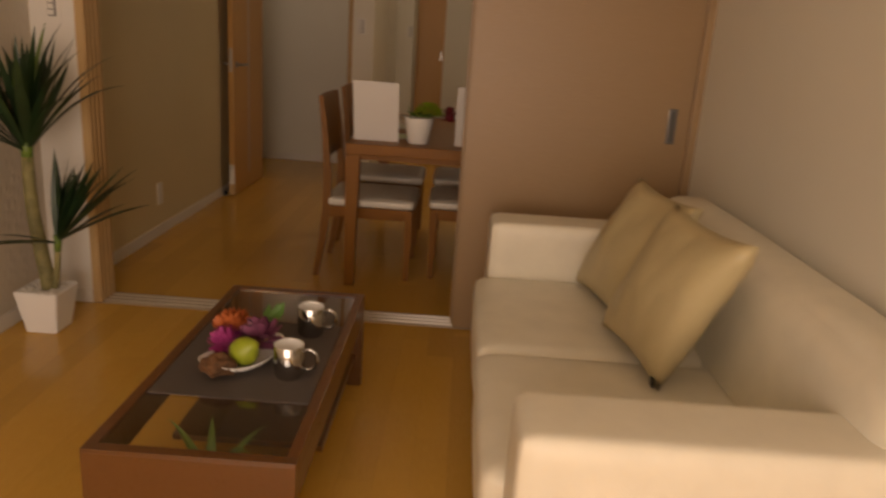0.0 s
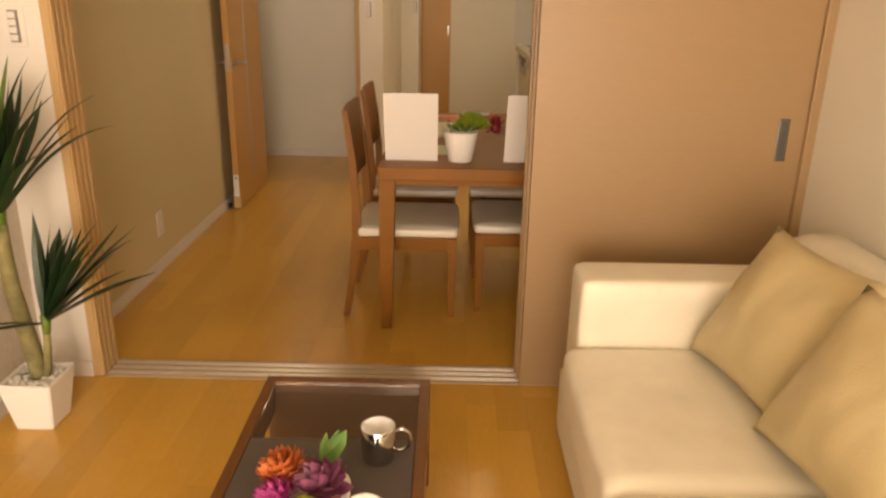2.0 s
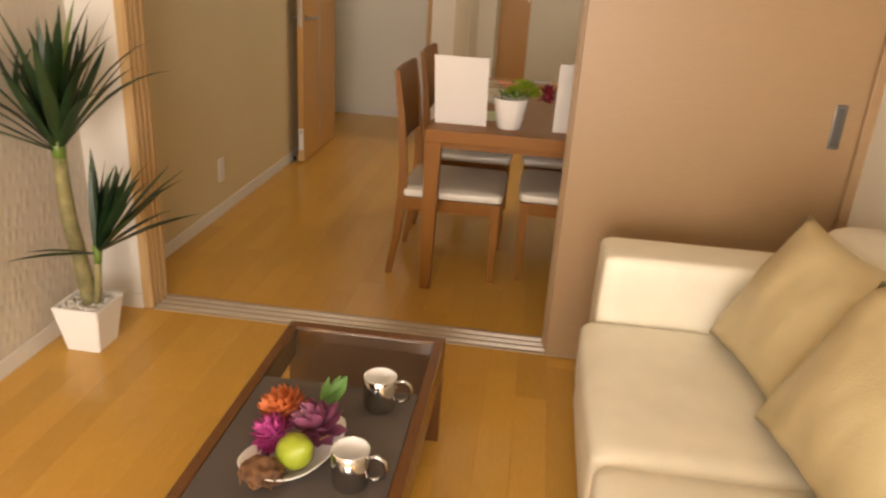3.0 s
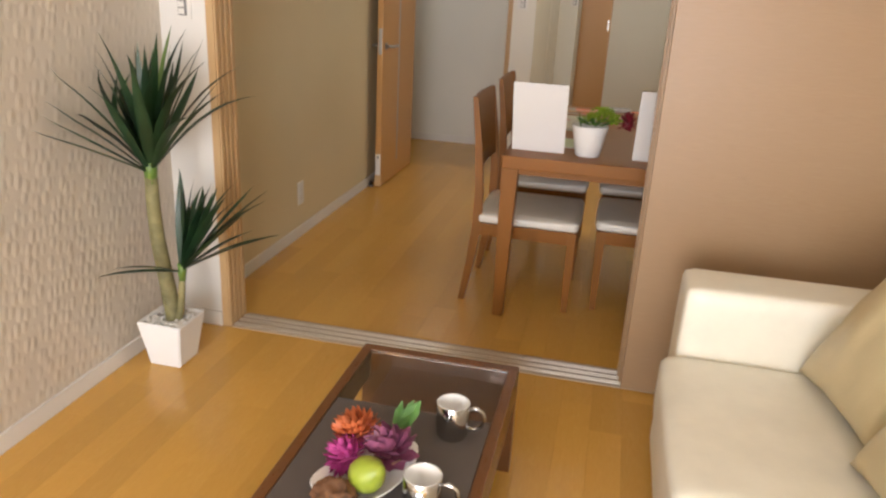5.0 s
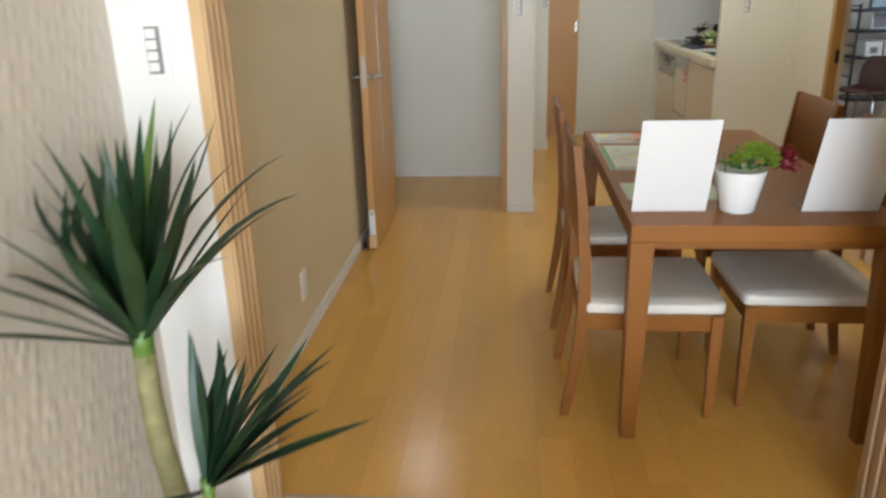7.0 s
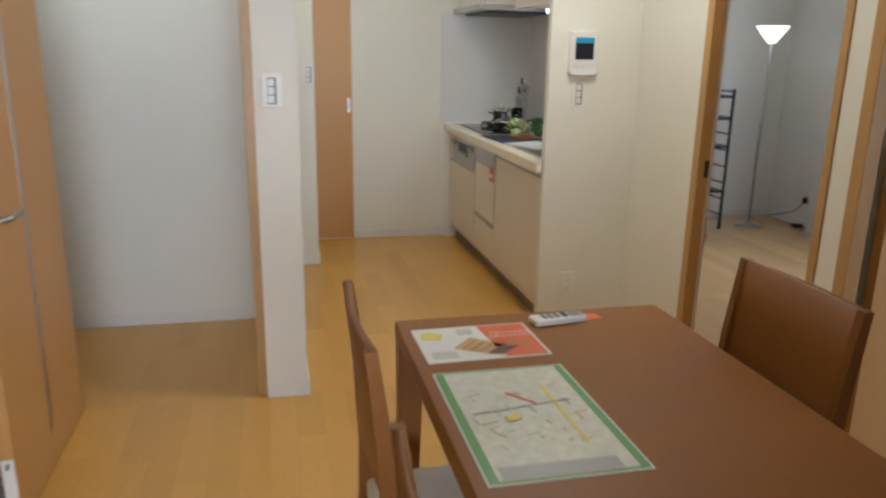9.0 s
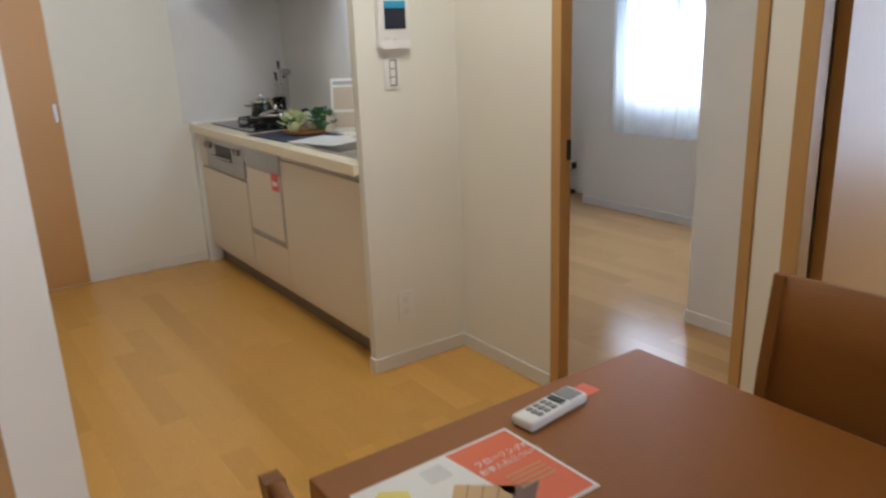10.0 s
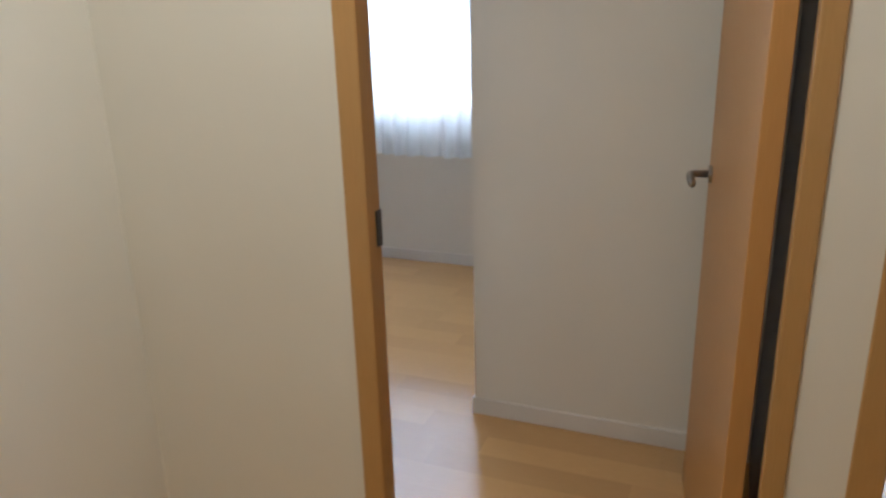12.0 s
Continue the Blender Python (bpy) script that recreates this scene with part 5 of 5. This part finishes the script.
def saucepan(x, y, z):
    ob = thing("cooking_pot", x, y, z, "small steel cooking pot with a lid on the hob", "pot")
    part("body", lathe([(0.06, 0), (0.066, 0.006), (0.068, 0.085), (0.07, 0.088), (0.064, 0.088), (0.062, 0.01)], 28), POLISHED, ob, smooth=True)
    lid = part("lid", lathe([(0.069, 0.088), (0.066, 0.096), (0.03, 0.11), (0.01, 0.112), (0.008, 0.118), (0.014, 0.128), (0.008, 0.134)], 28), POLISHED, ob, "domed lid with a knob", True)
    for s in (-1, 1):
        part("handle", tube([(s * 0.066, -0.02, 0.065), (s * 0.095, -0.018, 0.07), (s * 0.095, 0.018, 0.07), (s * 0.066, 0.02, 0.065)], 0.005, 8), BLACK, ob)


saucepan(1.0, 8.15, 0.885)
pan = thing("frying_pan", 0.95, 7.83, 0.885, "dark shallow frying pan with a glass lid on the hob", "pan")
part("body", lathe([(0.085, 0), (0.1, 0.03), (0.104, 0.031), (0.097, 0.028), (0.083, 0.004)], 28), BLACK, pan)
part("lid", lathe([(0.1, 0.033), (0.08, 0.05), (0.03, 0.062), (0.012, 0.064), (0.012, 0.085), (0.004, 0.088)], 28), CHROME, pan, "domed lid", True)
part("handle", tube([(0.1, 0.0, 0.028), (0.16, 0.02, 0.04), (0.2, 0.03, 0.045)], 0.009, 10), BLACK, pan)
rack = thing("utensil_rack", 1.2, 8.28, 0.853, "wire utensil rack with a steel ladle", "rack")
for i in range(6):
    part("wire", tube([(-0.03, -0.07 + 0.028 * i, 0), (-0.03, -0.07 + 0.028 * i, 0.2)], 0.004, 6), STEEL, rack)
for z in (0.01, 0.07, 0.13, 0.2):
    part("wire", tube([(-0.03, -0.075, z), (-0.03, 0.075, z)], 0.004, 6), STEEL, rack)
part("ladle", tube([(0.0, -0.06, 0.02), (0.0, -0.07, 0.2), (-0.01, -0.09, 0.27)], 0.005, 8), STEEL, rack)
part("ladle_bowl", blob(bmesh.new(), (-0.02, -0.1, 0.275), (0.032, 0.032, 0.022), 0.0, 2), STEEL, rack, smooth=True)
for yy, hh, lean in ((-0.03, 0.24, -0.02), (0.0, 0.29, 0.012), (0.03, 0.22, 0.03)):
    part("utensil", tube([(-0.005, yy, 0.02), (-0.005, yy + lean * 0.5, hh * 0.7), (-0.012, yy + lean, hh)], 0.0045, 8), STEEL, rack, "steel kitchen tool")
    part("utensil_grip", tube([(-0.012, yy + lean, hh), (-0.014, yy + lean * 1.3, hh + 0.05)], 0.009, 8), BLACK, rack, "black plastic grip", True)
cups = thing("drying_glass", 1.13, 8.2, 0.853, "clear glass jar beside the utensil rack", "jar")
part("body", lathe([(0.035, 0), (0.04, 0.006), (0.04, 0.13), (0.037, 0.13), (0.036, 0.01)], 24), CLEAR_GLASS, cups, smooth=True)
NAVY = plain("navy_cloth", (0.025, 0.028, 0.06), 0.85, fine=400, relief=0.3)
BOARD_WOOD = wood("tray_wood", (0.42, 0.2, 0.06), (0.3, 0.13, 0.035), (3, 3, 12), 0.5)
mat_ = thing("place_mat", 0.865, 7.42, 0.853, "navy blue cloth mat on the worktop", "mat", rz=4)
part("cloth", boxed(-0.16, 0.16, -0.21, 0.21, 0, 0.003), NAVY, mat_)
tray = thing("wooden_tray", 0.93, 7.43, 0.857, "oval brown wooden tray on the mat", "tray")
oval = lathe([(0.12, 0), (0.135, 0.004), (0.14, 0.016), (0.132, 0.016), (0.125, 0.008)], 32)
for v in oval.verts:
    v.co.x *= 0.7
part("plate", oval, BOARD_WOOD, tray)
WHITE_BUD = plain("white_bud", (0.62, 0.68, 0.36), 0.6, vary=0.1)
SAGE = plain("sage_leaf", (0.12, 0.26, 0.12), 0.6, vary=0.25, coarse=40)


def posy(name, x, y, z, r, mat, label, count, seed):
    ob = thing(name, x, y, z, label, "flowers")
    rng = random.Random(seed)
    bm = bmesh.new()
    for i in range(count):
        a, e = rng.uniform(0, 6.283), rng.uniform(0.0, 1.5)
        c = (r * math.cos(a) * math.cos(e), r * math.sin(a) * math.cos(e), r * 0.5 + r * math.sin(e))
        petal(bm, c, (math.cos(a), math.sin(a), math.sin(e)), (0, 0, 1), r * 0.6, r * 0.4, 0.3)
    blob(bm, (0, 0, r * 0.5), (r * 0.6, r * 0.6, r * 0.5), 0.3, 2)
    tagged(part("foliage", bm, mat, ob), kind="stuff")
    return ob


posy("white_posy", 0.88, 7.45, 0.862, 0.055, WHITE_BUD, "small white and green artificial posy on the tray", 50, 1)
posy("green_posy", 0.9, 7.53, 0.862, 0.035, FERN, "small green artificial sprig on the tray", 40, 2)
posy("sage_posy", 1.0, 7.38, 0.872, 0.055, SAGE, "grey-green artificial foliage in a white cup", 70, 3)
glasscup = thing("white_cup", 1.02, 7.5, 0.866, "plain white cup on the tray", "cup")
part("body", lathe([(0.03, 0), (0.036, 0.005), (0.04, 0.085), (0.036, 0.085), (0.032, 0.012)], 24), PORCELAIN, glasscup, smooth=True)
CARD_TAN = plain("card_tan", (0.62, 0.52, 0.4), 0.4)
card = thing("menu_card", 1.1, 7.3, 0.853, "upright printed card leaning on the kitchen wall panel", "card", rz=-40)
cb = boxed(-0.075, 0.075, -0.002, 0.002, 0, 0.27)
bmesh.ops.rotate(cb, verts=cb.verts, cent=(0, 0, 0), matrix=Matrix.Rotation(radians(-8), 3, "X"))
part("board", cb, GLOSSY_WHITE, card)
for z0, z1, mt in ((0.025, 0.1, CARD_TAN), (0.115, 0.225, CARD_TAN), (0.238, 0.255, INK_GREY)):
    b = boxed(-0.062, 0.062, -0.0032, -0.0022, z0, z1)
    bmesh.ops.rotate(b, verts=b.verts, cent=(0, 0, 0), matrix=Matrix.Rotation(radians(-8), 3, "X"))
    part("print", b, mt, card)
papers = thing("leaflet_pile", 0.86, 7.05, 0.858, "white leaflets lying across the sink edge", "papers", rz=18)
part("sheet", boxed(-0.105, 0.13, -0.15, 0.15, 0, 0.004), GLOSSY_WHITE, papers)

# ---- bedroom ----
def wire_shelf():
    ob = thing("shelf_rack", 2.62, 8.44, 0, "black metal shelf rack with ladder ends", "shelf")
    for x in (-0.31, 0.31):
        for y in (-0.15, 0.15):
            part("post", tube([(x, y, 0), (x, y, 1.12)], 0.012, 8), BLACK, ob)
        for z in (0.12, 0.25, 0.38, 0.51, 0.64, 0.77, 0.9, 1.1):
            part("rung", tube([(x, -0.15, z), (x, 0.15, z)], 0.007, 6), BLACK, ob)
    for z in (0.3, 0.66, 0.88, 1.05):
        part("shelf_board", boxed(-0.31, 0.31, -0.145, 0.145, z, z + 0.022, 0.002), BLACK, ob)


wire_shelf()
PALE_PRINT = plain("pale_blue_print", (0.42, 0.52, 0.6), 0.3, vary=0.2, coarse=20)
for x, z in ((2.5, 1.072), (2.53, 0.902)):
    fr = thing("picture_frame", x, 8.4, z, "small framed picture standing on the rack", "picture frame")
    part("frame", boxed(-0.075, 0.075, -0.01, 0.01, 0, 0.15, 0.003), BLACK if z > 1 else WHITE_PAINT, fr)
    part("picture", boxed(-0.06, 0.06, -0.012, -0.009, 0.015, 0.135), PALE_PRINT if z > 1 else GREY_KEY, fr, "pale blue picture")
for x in (2.47, 2.63):
    bx = thing("storage_box", x, 8.38, 0.682, "white storage box with a dark label plate", "box", "boxes on the rack")
    part("box", boxed(-0.07, 0.07, -0.09, 0.09, 0, 0.13, 0.004), WHITE_PAINT, bx)
    part("label_plate", boxed(-0.03, 0.03, -0.093, -0.0895, 0.03, 0.08), GREY_KEY, bx, "dark label plate")
tin = thing("red_tin", 2.72, 8.42, 1.072, "red tin on the top shelf", "tin")
part("body", lathe([(0.03, 0), (0.031, 0.08), (0.026, 0.085)], 20), DARK_RED, tin)
pot2 = thing("cream_cup", 2.63, 8.42, 1.072, "cream cup on the top shelf", "cup")
part("body", lathe([(0.03, 0), (0.035, 0.06), (0.031, 0.06), (0.027, 0.01)], 20), COUNTER, pot2)

BROWN_SHELL = wood("brown_shell", (0.09, 0.032, 0.018), (0.055, 0.02, 0.012), (10, 10, 1), 0.35)


def shell_chair():
    ob = thing("desk_chair", 2.33, 8.0, 0, "dark brown moulded chair with chrome legs", "chair", rz=215)
    bm = bmesh.new()
    n = 12
    grid = []
    profile = ((0.22, 0.43), (0.1, 0.42), (-0.08, 0.42), (-0.17, 0.46), (-0.2, 0.53), (-0.22, 0.62), (-0.235, 0.7))
    widths = (0.18, 0.2, 0.19, 0.15, 0.17, 0.17, 0.11)
    for (x, z), w in zip(profile, widths):
        grid.append([bm.verts.new((x + 0.05 * (2 * i / n - 1) ** 2 * (1 if z > 0.45 else 0), w * (2 * i / n - 1), z + 0.02 * (2 * i / n - 1) ** 2 * (1 if z < 0.45 else 0))) for i in range(n + 1)])
    for a, b in zip(grid, grid[1:]):
        for i in range(n):
            bm.faces.new((a[i], a[i + 1], b[i + 1], b[i]))
    shell = part("shell", bm, BROWN_SHELL, ob, "dark brown moulded seat and back", True)
    solid = shell.modifiers.new("solid", "SOLIDIFY")
    solid.thickness = 0.012
    for x, y in ((0.17, 0.17), (0.17, -0.17), (-0.17, 0.17), (-0.17, -0.17)):
        part("leg", tube([(x * 0.5, y * 0.5, 0.415), (x * 0.8, y * 0.9, 0.38), (x * 1.2, y * 1.15, 0.0)], 0.009, 8), CHROME, ob, smooth=True)


shell_chair()


def floor_lamp():
    ob = thing("floor_lamp", 3.26, 8.37, 0, "slim white floor lamp with an upward shade", "floor lamp")
    part("base", lathe([(0.11, 0), (0.11, 0.012), (0.03, 0.03), (0.015, 0.04)], 28), STEEL, ob, smooth=False)
    part("pole", tube([(0, 0, 0.03), (0, 0, 1.5)], 0.011, 12), STEEL, ob, smooth=True)
    part("shade", lathe([(0.025, 1.47), (0.06, 1.51), (0.125, 1.6), (0.12, 1.6), (0.055, 1.515), (0.02, 1.48)], 28), glow("lamp_shade", (1.0, 0.9, 0.75), 1.6), ob, "lit white bowl shade", True)


floor_lamp()
cable = thing("wall_cable", 3.69, 8.25, 0, "black cable plugged into the wall by the floor", "cable")
part("plug", boxed(-0.03, 0, -0.015, 0.015, 0.2, 0.25, 0.003), BLACK, cable)
part("cord", tube([(-0.02, 0, 0.21), (-0.05, 0.02, 0.16), (-0.1, 0.0, 0.14), (-0.2, -0.02, 0.13), (-0.3, 0.05, 0.1)], 0.004, 6), BLACK, cable)
part("adapter", boxed(-0.09, -0.02, -0.03, 0.03, 0.0, 0.03, 0.004), BLACK, cable)
# second room
cable2 = thing("wall_cable", 3.45, 4.9, 0, "grey aerial cable hanging from a wall socket", "cable")
part("socket", boxed(-0.012, 0, -0.03, 0.03, 0.2, 0.28, 0.003), BASEBOARD, cable2, "white socket plate")
part("cord", tube([(-0.02, 0, 0.24), (-0.03, 0, 0.16), (-0.02, -0.01, 0.06), (-0.06, -0.08, 0.012), (-0.1, -0.3, 0.006)], 0.005, 6), BLACK, cable2)

# ---- flooring, laid in staggered boards ----
def boards(x0, x1, y0, y1, width, lengths, mat, far_mat, floor_ob, rows_near, seed):
    """Boards run along y. Those that lie within rows_near are single pieces, the rest one mesh."""
    rng = random.Random(seed)
    shared = {}
    rest = bmesh.new()
    x = x0
    while x < x1 - 0.001:
        xe = min(x + width, x1)
        y = y0 - rng.uniform(0, 0.6)
        while y < y1:
            length = rng.choice(lengths)
            ya, yb = max(y, y0), min(y + length, y1)
            y += length
            if yb - ya < 0.01:
                continue
            if rows_near[0] <= (ya + yb) / 2 <= rows_near[1]:
                key = (round(xe - x, 4), round(yb - ya, 4))
                if key not in shared:
                    shared[key] = mesh_of("floor_board", boxed(0.0001, key[0] - 0.0001, 0.0001, key[1] - 0.0001, -0.008, 0, 0.0003), mat)
                ob = new("floor_board", shared[key])
                ob.parent = floor_ob
                ob.location = (x, ya, 0)
            else:
                box(rest, x + 0.0001, xe - 0.0001, ya + 0.0001, yb - 0.0001, -0.008, 0)
        x = xe
    if rest.verts:
        ob = tagged(new("floor_boards", mesh_of("floor_boards", rest, far_mat)), kind="stuff")
        ob.parent = floor_ob
    else:
        rest.free()


floor_ob = bpy.data.objects["floor"]
boards(XL, XR, YB, 2.965, 0.101, (0.455, 0.607, 0.758, 0.91), FLOORING, FLOORING_FAR, floor_ob, (0.6, 3.0), 1)
boards(XL + 0.01, XD, 3.1, 5.9, 0.101, (0.455, 0.607, 0.758, 0.91), FLOORING, FLOORING_FAR, floor_ob, (3.0, 6.0), 2)
boards(-3.0, XD, 5.9, YK, 0.101, (0.455, 0.607, 0.758, 0.91), FLOORING, FLOORING_FAR, floor_ob, (9, 9), 3)
boards(XD, 3.7, 3.08, 8.72, 0.101, (0.455, 0.607, 0.758, 0.91), PALE_FLOOR, PALE_FLOOR, floor_ob, (99, 99), 4)
